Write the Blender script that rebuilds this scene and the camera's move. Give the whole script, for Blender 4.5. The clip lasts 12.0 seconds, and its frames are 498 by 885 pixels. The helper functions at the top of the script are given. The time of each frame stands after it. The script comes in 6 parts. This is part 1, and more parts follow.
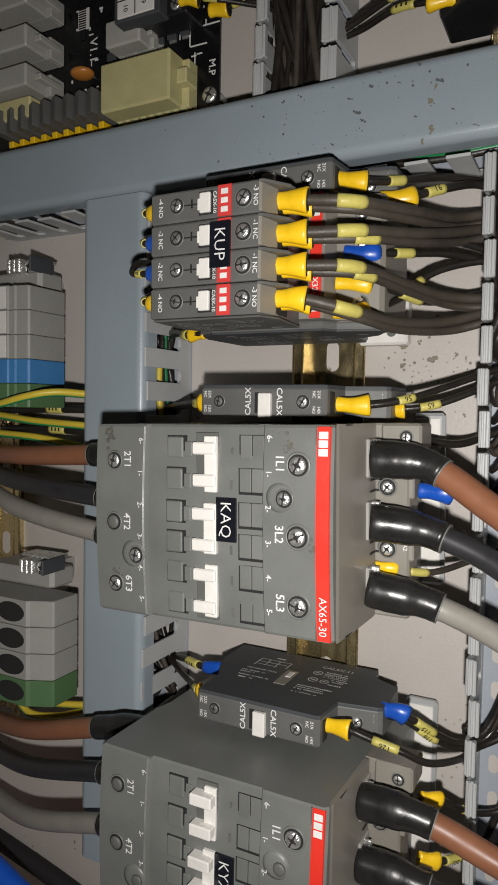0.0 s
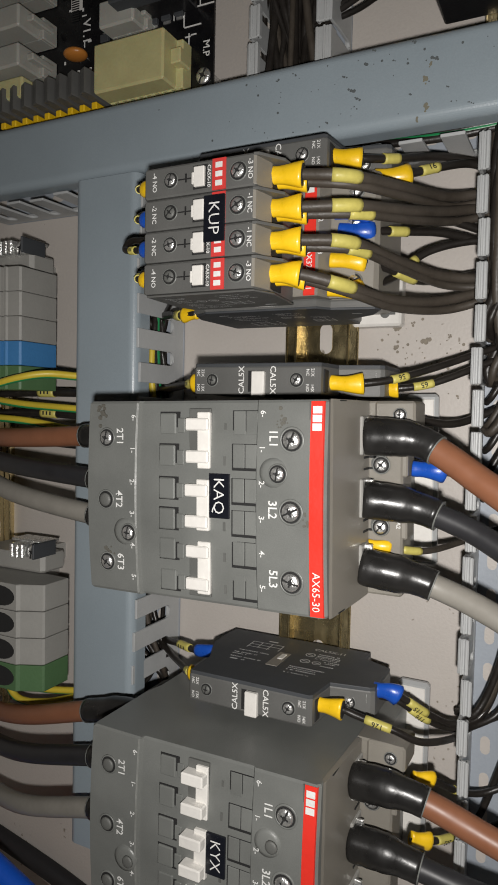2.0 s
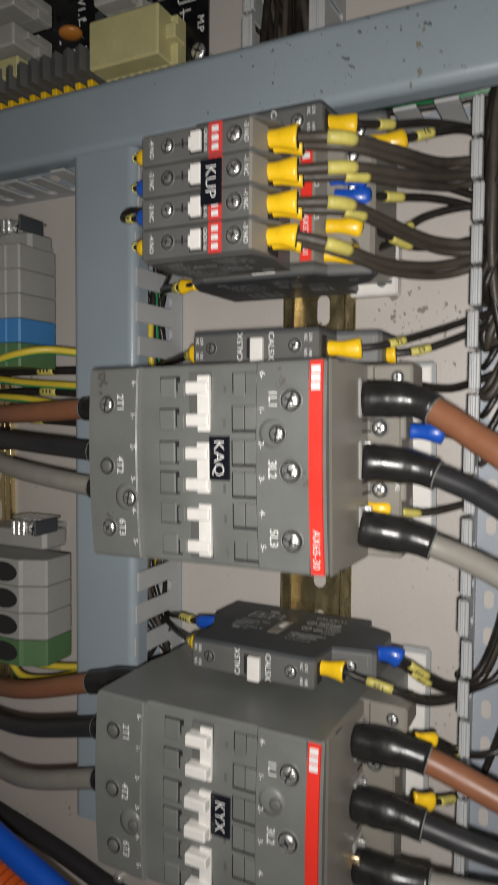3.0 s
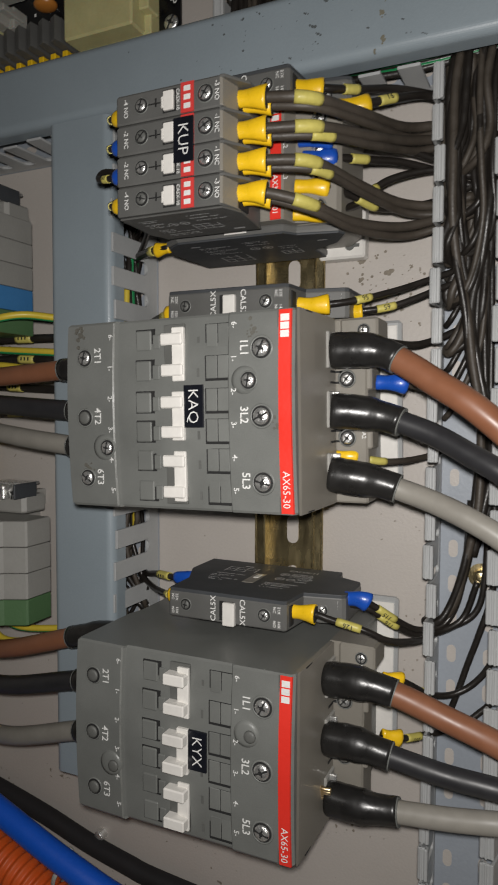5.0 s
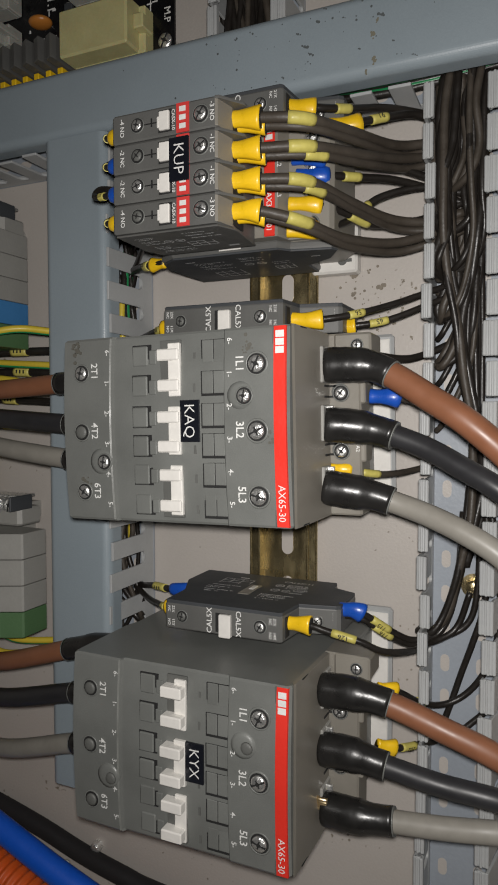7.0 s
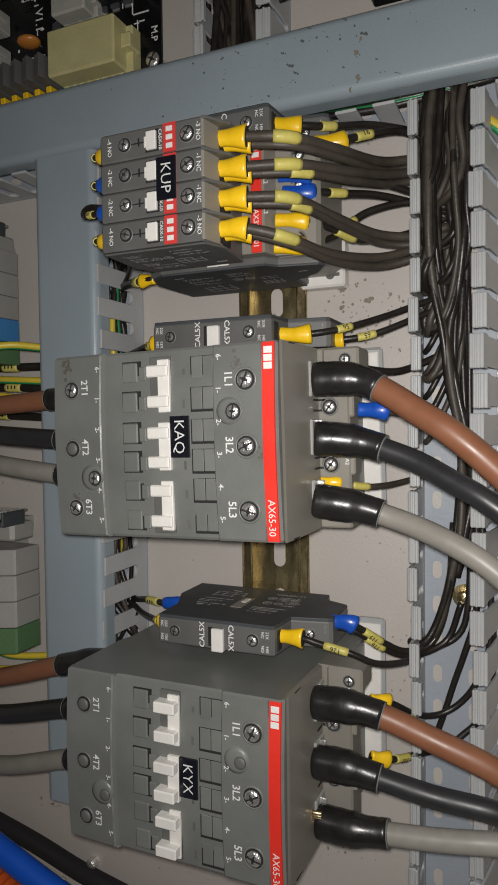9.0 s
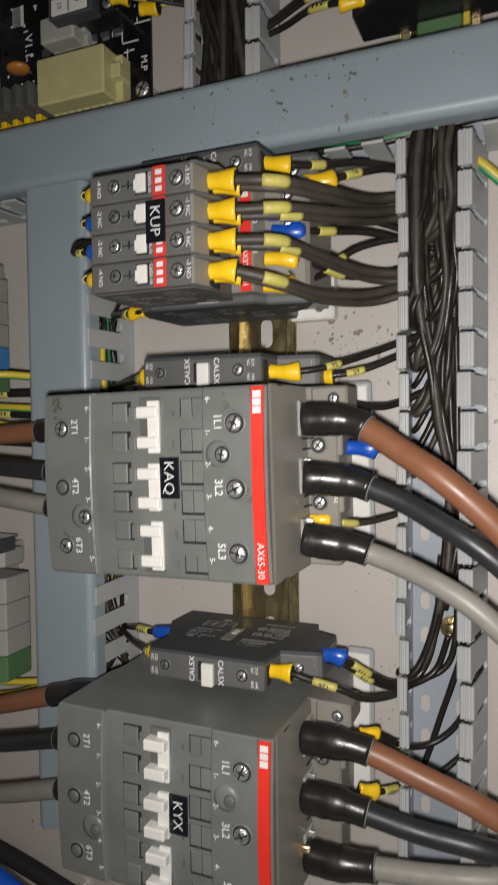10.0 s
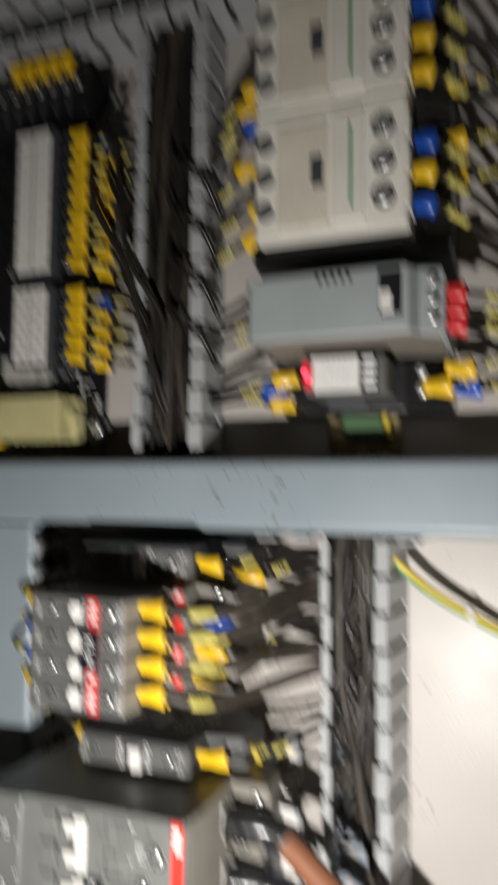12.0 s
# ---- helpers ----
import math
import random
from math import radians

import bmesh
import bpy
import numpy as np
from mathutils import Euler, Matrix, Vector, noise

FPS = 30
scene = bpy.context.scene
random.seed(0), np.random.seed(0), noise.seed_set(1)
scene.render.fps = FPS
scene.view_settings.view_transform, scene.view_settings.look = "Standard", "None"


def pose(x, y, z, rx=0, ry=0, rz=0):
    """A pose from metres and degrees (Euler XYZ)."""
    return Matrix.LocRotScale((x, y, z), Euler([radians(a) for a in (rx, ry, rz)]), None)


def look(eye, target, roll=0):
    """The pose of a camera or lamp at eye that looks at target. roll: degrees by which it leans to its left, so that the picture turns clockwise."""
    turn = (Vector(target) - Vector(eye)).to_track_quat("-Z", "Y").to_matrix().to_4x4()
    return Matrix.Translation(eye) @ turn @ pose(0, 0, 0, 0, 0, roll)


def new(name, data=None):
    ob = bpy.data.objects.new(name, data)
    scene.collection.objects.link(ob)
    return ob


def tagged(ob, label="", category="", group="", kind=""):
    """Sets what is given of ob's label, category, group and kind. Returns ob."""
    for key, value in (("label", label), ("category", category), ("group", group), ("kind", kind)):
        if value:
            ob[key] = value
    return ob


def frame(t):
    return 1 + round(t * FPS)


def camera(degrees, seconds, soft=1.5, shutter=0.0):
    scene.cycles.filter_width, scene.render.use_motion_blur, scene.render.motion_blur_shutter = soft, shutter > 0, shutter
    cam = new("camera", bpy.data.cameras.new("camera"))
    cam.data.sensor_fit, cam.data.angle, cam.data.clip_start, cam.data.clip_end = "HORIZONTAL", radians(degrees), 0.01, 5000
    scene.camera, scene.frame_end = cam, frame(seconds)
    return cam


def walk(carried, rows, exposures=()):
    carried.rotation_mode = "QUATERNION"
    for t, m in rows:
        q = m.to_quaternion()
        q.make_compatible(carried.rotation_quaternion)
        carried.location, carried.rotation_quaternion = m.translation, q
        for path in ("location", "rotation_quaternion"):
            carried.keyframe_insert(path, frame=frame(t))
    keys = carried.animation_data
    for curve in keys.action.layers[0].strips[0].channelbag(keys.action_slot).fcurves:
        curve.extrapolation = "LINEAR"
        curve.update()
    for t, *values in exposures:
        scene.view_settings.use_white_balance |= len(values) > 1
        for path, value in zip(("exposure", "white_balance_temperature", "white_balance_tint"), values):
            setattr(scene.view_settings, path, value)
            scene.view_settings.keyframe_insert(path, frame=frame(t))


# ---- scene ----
cam = camera(40.40, 12.0, shutter=1.0, soft=1.7)
PATH = [
    (0, (-0.03847, -0.32267, 1.31427), (-0.02392, -0.05605, 1.17751), 92.40),
    (0.5, (-0.03690, -0.32200, 1.31250), (-0.02265, -0.05506, 1.17633), 92.30),
    (1, (-0.03547, -0.32223, 1.31197), (-0.02061, -0.05444, 1.17755), 92.40),
    (1.5, (-0.02857, -0.32233, 1.31230), (-0.01446, -0.05406, 1.17876), 92.50),
    (2, (-0.03000, -0.32230, 1.31333), (-0.01560, -0.05389, 1.18010), 92.60),
    (2.5, (-0.02893, -0.32310, 1.31353), (-0.01423, -0.05447, 1.18079), 92.50),
    (3, (-0.01720, -0.32480, 1.31447), (-0.00250, -0.05617, 1.18173), 91.90),
    (3.2, (-0.01070, -0.32627, 1.31523), (0.00535, -0.05728, 1.18337), 91.80),
    (4.8, (0.00037, -0.33307, 1.32040), (0.01642, -0.06170, 1.19349), 91.70),
    (5, (-0.00020, -0.33413, 1.32153), (0.01600, -0.06154, 1.19731), 91.60),
    (5.5, (-0.00140, -0.33500, 1.32337), (0.01361, -0.06174, 1.20047), 91.20),
    (6, (-0.00203, -0.33567, 1.32390), (0.01267, -0.06190, 1.20209), 91.30),
    (6.5, (-0.00147, -0.33580, 1.32280), (0.01293, -0.06194, 1.20117), 91.10),
    (7, (-0.00320, -0.33747, 1.32160), (0.01015, -0.06332, 1.20051), 91.10),
    (7.2, (-0.00223, -0.33743, 1.32200), (0.00992, -0.06275, 1.20199), 91.10),
    (9, (-0.00573, -0.33820, 1.32407), (0.00401, -0.06301, 1.20499), 90.10),
    (9.5, (-0.01240, -0.33927, 1.32347), (-0.00160, -0.06374, 1.20528), 90.30),
    (10, (-0.02237, -0.33880, 1.32563), (-0.01112, -0.06227, 1.20986), 90.20),
    (10.5, (-0.03220, -0.34037, 1.32910), (-0.02365, -0.06306, 1.21497), 89.90),
    (11, (-0.05093, -0.34410, 1.33843), (-0.04388, -0.06559, 1.22715), 90.00),
    (11.5, (-0.10763, -0.34813, 1.35437), (-0.10853, -0.06516, 1.25474), 89.80),
    (11.6, (-0.12343, -0.34903, 1.35273), (-0.12403, -0.06593, 1.25347), 90.40),
    (11.8, (-0.15717, -0.34580, 1.35580), (-0.15282, -0.06322, 1.25516), 90.80),
    (12, (-0.15967, -0.35013, 1.35143), (-0.17827, -0.07018, 1.24521), 89.10),
]
walk(cam, [(t, look(eye, target, roll)) for t, eye, target, roll in PATH], [(0, -0.08), (3, -0.21), (5, -0.39), (9, -0.40), (10.4, -0.11), (11, 0.08), (11.5, 0.42), (12, 0.48)])

# ---- light: a phone's torch close to the lens, in a dim machine room ----
world = bpy.data.worlds.new("dim_room")
scene.world = world
world.use_nodes = True
world.node_tree.nodes["Background"].inputs[0].default_value = (0.9, 0.95, 1.0, 1)
world.node_tree.nodes["Background"].inputs[1].default_value = 0.004

torch = bpy.data.lights.new("phone_torch", "AREA")
torch.shape, torch.size, torch.energy = "DISK", 0.010, 1.16
torch.color = (1.0, 0.965, 0.93)
new("phone_torch", torch).matrix_world = look((-0.011, -0.342, 1.324), (0.036, 0, 1.215))

PLATE = -0.02          # face of the mounting plate


# ---- materials ----
def mat(name, c, rough=0.5, metal=0.0, var=0.15, scale=45, fine=700, bump=0.04, specks=0.0, speck_c=(0.03, 0.03, 0.03), coat=0.0, streak=None, sss=0.0, clear=0.0):
    m = bpy.data.materials.new(name)
    m.use_nodes = True
    nt = m.node_tree
    N, Lk = nt.nodes, nt.links
    p = N["Principled BSDF"]
    tc = N.new("ShaderNodeTexCoord")
    mp = N.new("ShaderNodeMapping")
    Lk.new(tc.outputs["Object"], mp.inputs[0])
    if streak:
        mp.inputs["Scale"].default_value = streak
    oi = N.new("ShaderNodeObjectInfo")
    a = N.new("ShaderNodeTexNoise")
    a.inputs["Scale"].default_value, a.inputs["Detail"].default_value = scale, 6
    b = N.new("ShaderNodeTexNoise")
    b.inputs["Scale"].default_value, b.inputs["Detail"].default_value = fine, 3
    Lk.new(mp.outputs[0], a.inputs[0])
    Lk.new(mp.outputs[0], b.inputs[0])
    ad = N.new("ShaderNodeMath")
    ad.operation = "MULTIPLY_ADD"
    Lk.new(b.outputs[0], ad.inputs[0])
    ad.inputs[1].default_value = 0.5
    Lk.new(a.outputs[0], ad.inputs[2])
    ob = N.new("ShaderNodeMath")
    ob.operation = "MULTIPLY_ADD"
    Lk.new(oi.outputs["Random"], ob.inputs[0])
    ob.inputs[1].default_value = 0.25
    Lk.new(ad.outputs[0], ob.inputs[2])
    r = N.new("ShaderNodeMapRange")
    Lk.new(ob.outputs[0], r.inputs[0])
    for i, v in ((1, 0.45), (2, 1.1), (3, 1 - var), (4, 1 + var)):
        r.inputs[i].default_value = v
    mul = N.new("ShaderNodeMix")
    mul.data_type, mul.blend_type = "RGBA", "MULTIPLY"
    mul.inputs[0].default_value = 1
    mul.inputs[6].default_value = (*c, 1)
    Lk.new(r.outputs[0], mul.inputs[7])
    out = mul.outputs[2]
    if specks:
        v = N.new("ShaderNodeTexNoise")
        v.inputs["Scale"].default_value, v.inputs["Detail"].default_value = 330, 1
        w = N.new("ShaderNodeTexNoise")
        w.inputs["Scale"].default_value, w.inputs["Detail"].default_value = 28, 2
        Lk.new(tc.outputs["Object"], v.inputs[0])
        Lk.new(tc.outputs["Object"], w.inputs[0])
        s = N.new("ShaderNodeMath")
        s.operation = "MULTIPLY"
        Lk.new(v.outputs[0], s.inputs[0])
        Lk.new(w.outputs[0], s.inputs[1])
        k = N.new("ShaderNodeMapRange")
        Lk.new(s.outputs[0], k.inputs[0])
        for i, q in ((1, 0.41 - 0.06 * specks), (2, 0.46 - 0.06 * specks), (3, 0.0), (4, 0.85)):
            k.inputs[i].default_value = q
        mx = N.new("ShaderNodeMix")
        mx.data_type = "RGBA"
        Lk.new(k.outputs[0], mx.inputs[0])
        Lk.new(out, mx.inputs[6])
        mx.inputs[7].default_value = (*speck_c, 1)
        out = mx.outputs[2]
    Lk.new(out, p.inputs["Base Color"])
    rr = N.new("ShaderNodeMapRange")
    Lk.new(a.outputs[0], rr.inputs[0])
    for i, q in ((1, 0.3), (2, 0.7), (3, max(rough - 0.08, 0.03)), (4, min(rough + 0.1, 1))):
        rr.inputs[i].default_value = q
    Lk.new(rr.outputs[0], p.inputs["Roughness"])
    p.inputs["Metallic"].default_value = metal
    p.inputs["Coat Weight"].default_value = coat
    p.inputs["Coat Roughness"].default_value = 0.12
    p.inputs["Transmission Weight"].default_value = clear
    if sss:
        p.inputs["Subsurface Weight"].default_value = sss
        p.inputs["Subsurface Scale"].default_value = 0.004
    bp = N.new("ShaderNodeBump")
    bp.inputs["Strength"].default_value, bp.inputs["Distance"].default_value = bump * 4, 0.0006
    Lk.new(b.outputs[0], bp.inputs["Height"])
    Lk.new(bp.outputs[0], p.inputs["Normal"])
    return m


def glow(name, c, s):
    m = bpy.data.materials.new(name)
    m.use_nodes = True
    p = m.node_tree.nodes["Principled BSDF"]
    p.inputs["Base Color"].default_value = (*c, 1)
    p.inputs["Emission Color"].default_value = (*c, 1)
    p.inputs["Emission Strength"].default_value = s
    return m


PAINT = mat("plate_paint", (0.47, 0.435, 0.40), 0.42, var=0.07, scale=14, fine=750, bump=0.05, specks=0.1, speck_c=(0.17, 0.14, 0.10))
BEAM = mat("blue_grey_paint", (0.25, 0.295, 0.325), 0.34, var=0.08, scale=18, fine=1400, bump=0.03)
WALLP = mat("cabinet_paint", (0.40, 0.37, 0.33), 0.45, var=0.06, scale=8)
ROOMP = mat("room_paint", (0.42, 0.41, 0.38), 0.7, var=0.1, scale=4, fine=120)
CONCRETE = mat("concrete", (0.25, 0.245, 0.235), 0.85, var=0.2, scale=5, fine=90, bump=0.1)
GREY = mat("grey_plastic", (0.150, 0.155, 0.146), 0.38, var=0.19, scale=45, fine=2500, bump=0.035)
# darker grey: paints recess shade in slots and holes, also plain dull parts
GREYD = mat("dull_grey_and_recess_shade", (0.105, 0.107, 0.100), 0.5, var=0.10, scale=60, fine=2500, bump=0.06)
# paler grey for the strip that paints the ridge's edge highlight
RIDGE = mat("ridge_highlight_grey", (0.180, 0.184, 0.172), 0.42, var=0.25, scale=160)
TAUPE = mat("taupe_plastic", (0.215, 0.200, 0.172), 0.42, var=0.12, scale=60, fine=2500, bump=0.02)
AUX = mat("charcoal_plastic", (0.105, 0.105, 0.100), 0.45, var=0.15, scale=70, fine=2500, bump=0.03)
DARK = mat("slate_plastic", (0.046, 0.050, 0.055), 0.62, var=0.15, scale=60, fine=2500, bump=0.03)
BLACKP = mat("black_plastic", (0.012, 0.012, 0.013), 0.35, var=0.2)
# near-black for recesses left flat: their shade is put into the colour
RECESS_SHADE = mat("painted_recess_shade", (0.012, 0.012, 0.012), 0.8)
WHITE = mat("white_plastic", (0.72, 0.70, 0.66), 0.4, var=0.07, scale=120)
CREAM = mat("cream_plastic", (0.78, 0.75, 0.67), 0.4, var=0.09, scale=60)
INK = mat("white_ink", (0.70, 0.70, 0.68), 0.6, var=0.1, scale=900)
INKD = mat("black_ink", (0.015, 0.015, 0.015), 0.6)
INKG = mat("grey_ink", (0.62, 0.63, 0.63), 0.6)
RED = mat("red_label", (0.72, 0.035, 0.022), 0.4, var=0.06)
PINK = mat("faded_red_label", (0.60, 0.05, 0.045), 0.4, var=0.1)
LABEL = mat("black_label_tape", (0.008, 0.009, 0.013), 0.25, var=0.2)
YELLOW = mat("yellow_vinyl", (0.80, 0.50, 0.012), 0.35, var=0.14, scale=200, coat=0.2)
TAG = mat("pale_yellow_sleeve", (0.50, 0.44, 0.11), 0.45, var=0.15, scale=200)
BLUE = mat("blue_vinyl", (0.010, 0.075, 0.42), 0.33, var=0.15, scale=200, coat=0.2)
REDV = mat("red_vinyl", (0.60, 0.025, 0.03), 0.35, var=0.15)
WIRE = mat("black_wire", (0.016, 0.0135, 0.0115), 0.36, var=0.3, scale=150, bump=0.05)
WIREB = mat("dusty_black_wire", (0.050, 0.041, 0.032), 0.5, var=0.25, scale=150, bump=0.06)
BROWN = mat("brown_cable", (0.215, 0.088, 0.045), 0.42, var=0.12, scale=90, fine=300, bump=0.015)
CGREY = mat("grey_cable", (0.235, 0.222, 0.195), 0.42, var=0.12, scale=90, fine=300, bump=0.015)
CBLACK = mat("black_cable", (0.022, 0.022, 0.024), 0.4, var=0.2, scale=90, fine=300, bump=0.015)
SHRINK = mat("black_shrink_sleeve", (0.014, 0.0135, 0.013), 0.30, var=0.3, scale=150, fine=250, bump=0.05)
DUCT = mat("grey_duct_plastic", (0.40, 0.41, 0.41), 0.38, var=0.08, scale=60, bump=0.04)
DUCTF = mat("duct_floor_plastic", (0.30, 0.33, 0.37), 0.45, var=0.08, scale=30)
ZINC = mat("zinc_steel", (0.78, 0.78, 0.76), 0.30, 0.85, var=0.25, scale=400, fine=1300, bump=0.12)
BRASSY = mat("yellow_zinc_rail", (0.60, 0.49, 0.27), 0.25, 0.95, var=0.14, scale=70, streak=(1, 3, 3))
COPPER = mat("copper_strand", (0.85, 0.66, 0.40), 0.35, 1.0, var=0.3, scale=900)
PCB = mat("black_board", (0.006, 0.006, 0.007), 0.3, var=0.3, scale=200)
NYLON = mat("yellowish_nylon", (0.50, 0.46, 0.23), 0.45, var=0.1, scale=90, sss=0.15)
NYLONW = mat("white_nylon", (0.36, 0.355, 0.32), 0.45, var=0.1, scale=90, sss=0.1)
ORANGE = mat("orange_conduit", (0.62, 0.10, 0.015), 0.45, var=0.12, scale=60)
CAPO = mat("orange_resin", (0.42, 0.16, 0.03), 0.3, var=0.12)
BLUET = mat("blue_tube", (0.008, 0.085, 0.50), 0.38, var=0.1, scale=40)
TERMG = mat("terminal_grey", (0.29, 0.285, 0.265), 0.5, var=0.07, scale=60)
TERMB = mat("terminal_blue", (0.05, 0.19, 0.42), 0.45, var=0.08)
TERMGR = mat("terminal_green", (0.075, 0.15, 0.065), 0.45, var=0.1)
GYY = mat("earth_yellow", (0.55, 0.42, 0.04), 0.4, var=0.12)
GYG = mat("earth_green", (0.015, 0.22, 0.075), 0.4, var=0.12)
PSU = mat("psu_metal_paint", (0.30, 0.33, 0.33), 0.4, var=0.07, scale=40)
LED = glow("red_lamp", (1.0, 0.05, 0.08), 3.0)

# ---- lettering, made while the scene is empty ----
FONTS = {}
for body in ("KAQ", "KYX", "KUP", "AX65-30", "AX32-30-01", "A2", "CAL5X-11", "CAL5X", "CA5X-10", "1L1", "3L2", "5L3", "2T1", "4T2", "6T3", "1-", "2-", "3-", "4-", "5-", "6-",
             "-4 NO", "-2 NC", "-3 NO", "-1 NC", "65", "56", "126", "115", "116", "202", "91", "M.P", "V1.1", "13X NO", "21X", "22X", "13X", "14X", "NC", "NO", "10", "9", "8", "7", "6", "5", "4", "3", "2", "1"):
    cu = bpy.data.curves.new("lettering", "FONT")
    cu.body, cu.size, cu.align_x, cu.align_y = body, 1.0, "CENTER", "CENTER"
    cu.resolution_u = 2
    cu.offset = -0.006 if body in ("KAQ", "KYX", "KUP") else 0.0 if body == "AX65-30" else 0.012
    o = new("lettering", cu)
    bpy.context.view_layer.update()
    FONTS[body] = bpy.data.meshes.new_from_object(o.evaluated_get(bpy.context.evaluated_depsgraph_get()))
    bpy.data.objects.remove(o)
    bpy.data.curves.remove(cu)


# ---- builders; places are (x, z, d): right, up, out from the plate ----
def V(x, z, d):
    return Vector((x, -d, z))


def thing(name, x, z, d, label, category, group="", kind=""):
    e = new(name)
    e.empty_display_size = 0.01
    e.location = (x, PLATE - d, z)
    return tagged(e, label, category, group, kind)


def mesh_of(bm, name, material, smooth=False):
    bmesh.ops.recalc_face_normals(bm, faces=bm.faces)
    me = bpy.data.meshes.new(name)
    bm.to_mesh(me)
    bm.free()
    me.materials.append(material)
    if smooth:
        for f in me.polygons:
            f.use_smooth = True
    return me


def part(name, bm, material, parent, label="", smooth=False, at=None):
    me = bm if isinstance(bm, bpy.types.Mesh) else mesh_of(bm, name, material, smooth)
    ob = new(name, me)
    ob.parent = parent
    if at is not None:
        ob.location = at
    return tagged(ob, label)


def box(bm, x0, x1, z0, z1, d0, d1, r=0.0004, seg=1):
    """A box with softened edges."""
    (x0, x1), (z0, z1), (d0, d1) = sorted((x0, x1)), sorted((z0, z1)), sorted((d0, d1))
    r = min(r, 0.3 * min(x1 - x0, z1 - z0, d1 - d0))
    if r <= 0:
        v = [bm.verts.new(V(x, z, d)) for x in (x0, x1) for z in (z0, z1) for d in (d0, d1)]
        for f in ((0, 1, 3, 2), (4, 6, 7, 5), (0, 4, 5, 1), (2, 3, 7, 6), (0, 2, 6, 4), (1, 5, 7, 3)):
            bm.faces.new([v[k] for k in f])
        return bm
    k = 0.29 * r
    v = {}
    for i, x in ((-1, x0), (1, x1)):
        for j, z in ((-1, z0), (1, z1)):
            for n, d in ((-1, d0), (1, d1)):
                v[i, j, n, 0] = bm.verts.new(V(x, z - j * r, d - n * r))
                v[i, j, n, 1] = bm.verts.new(V(x - i * r, z, d - n * r))
                v[i, j, n, 2] = bm.verts.new(V(x - i * r, z - j * r, d))
    for s in (-1, 1):
        bm.faces.new([v[s, p, q, 0] for p, q in ((-1, -1), (1, -1), (1, 1), (-1, 1))])
        bm.faces.new([v[p, s, q, 1] for p, q in ((-1, -1), (1, -1), (1, 1), (-1, 1))])
        bm.faces.new([v[p, q, s, 2] for p, q in ((-1, -1), (1, -1), (1, 1), (-1, 1))])
        for t in (-1, 1):
            bm.faces.new((v[s, t, -1, 0], v[s, t, 1, 0], v[s, t, 1, 1], v[s, t, -1, 1]))
            bm.faces.new((v[s, -1, t, 0], v[s, 1, t, 0], v[s, 1, t, 2], v[s, -1, t, 2]))
            bm.faces.new((v[-1, s, t, 1], v[1, s, t, 1], v[1, s, t, 2], v[-1, s, t, 2]))
            for u in (-1, 1):
                bm.faces.new((v[s, t, u, 0], v[s, t, u, 1], v[s, t, u, 2]))
    return bm


def bx(*a, **k):
    return box(bmesh.new(), *a, **k)


def disc(bm, x, z, d0, d1, r0, r1=None, n=20, axis="d", dome=0.0):
    r1 = r0 if r1 is None else r1
    rings = []
    steps = [(d0, r0), (d1, r1)] + ([(d1 + dome * 0.7, r1 * 0.7), (d1 + dome, r1 * 0.3)] if dome else [])
    for d, r in steps:
        ring = []
        for i in range(n):
            a = 2 * math.pi * i / n
            u, v = r * math.cos(a), r * math.sin(a)
            ring.append(bm.verts.new(V(x + u, z + v, d) if axis == "d" else (V(x + u, d, z + v) if axis == "z" else V(d, x + u, z + v))))
        rings.append(ring)
    for p, q in zip(rings, rings[1:]):
        for i in range(n):
            bm.faces.new((p[i], p[(i + 1) % n], q[(i + 1) % n], q[i]))
    bm.faces.new(rings[0][::-1])
    bm.faces.new(rings[-1])
    return bm


def prism(bm, prof, x0, x1, inset=0.0008, bulge=0.0, dmin=0.09, steps=2):
    """A profile of (z, d) carried along x, with softened ends and, past dmin, a front that bows out."""
    cz, cd = sum(p[0] for p in prof) / len(prof), sum(p[1] for p in prof) / len(prof)
    big = max(max(p[0] for p in prof) - min(p[0] for p in prof), max(p[1] for p in prof) - min(p[1] for p in prof))
    k = 1 - 2 * inset / big
    xs = [x0] + [x0 + inset + (x1 - x0 - 2 * inset) * i / steps for i in range(steps + 1)] + [x1]
    mid, half = (x0 + x1) / 2, (x1 - x0) / 2
    rings = []
    for i, x in enumerate(xs):
        end = i in (0, len(xs) - 1)
        ring = []
        for z, d in prof:
            dd = d + (bulge * (1 - ((x - mid) / half) ** 2) if d > dmin else 0)
            if end:
                z, dd = cz + (z - cz) * k, cd + (dd - cd) * k
            ring.append(bm.verts.new(V(x, z, dd)))
        rings.append(ring)
    n = len(prof)
    for a, b in zip(rings, rings[1:]):
        for i in range(n):
            bm.faces.new((a[i], a[(i + 1) % n], b[(i + 1) % n], b[i]))
    bm.faces.new(rings[0][::-1])
    bm.faces.new(rings[-1])
    return bm


def spline(pts, per=8):
    P = [V(*p) for p in pts]
    P = [2 * P[0] - P[1]] + P + [2 * P[-1] - P[-2]]
    out = []
    for i in range(1, len(P) - 2):
        a, b, c, e = P[i - 1:i + 3]
        for j in range(per):
            t = j / per
            out.append(0.5 * (2 * b + (c - a) * t + (2 * a - 5 * b + 4 * c - e) * t * t + (3 * b - a - 3 * c + e) * t ** 3))
    out.append(P[-2])
    return out


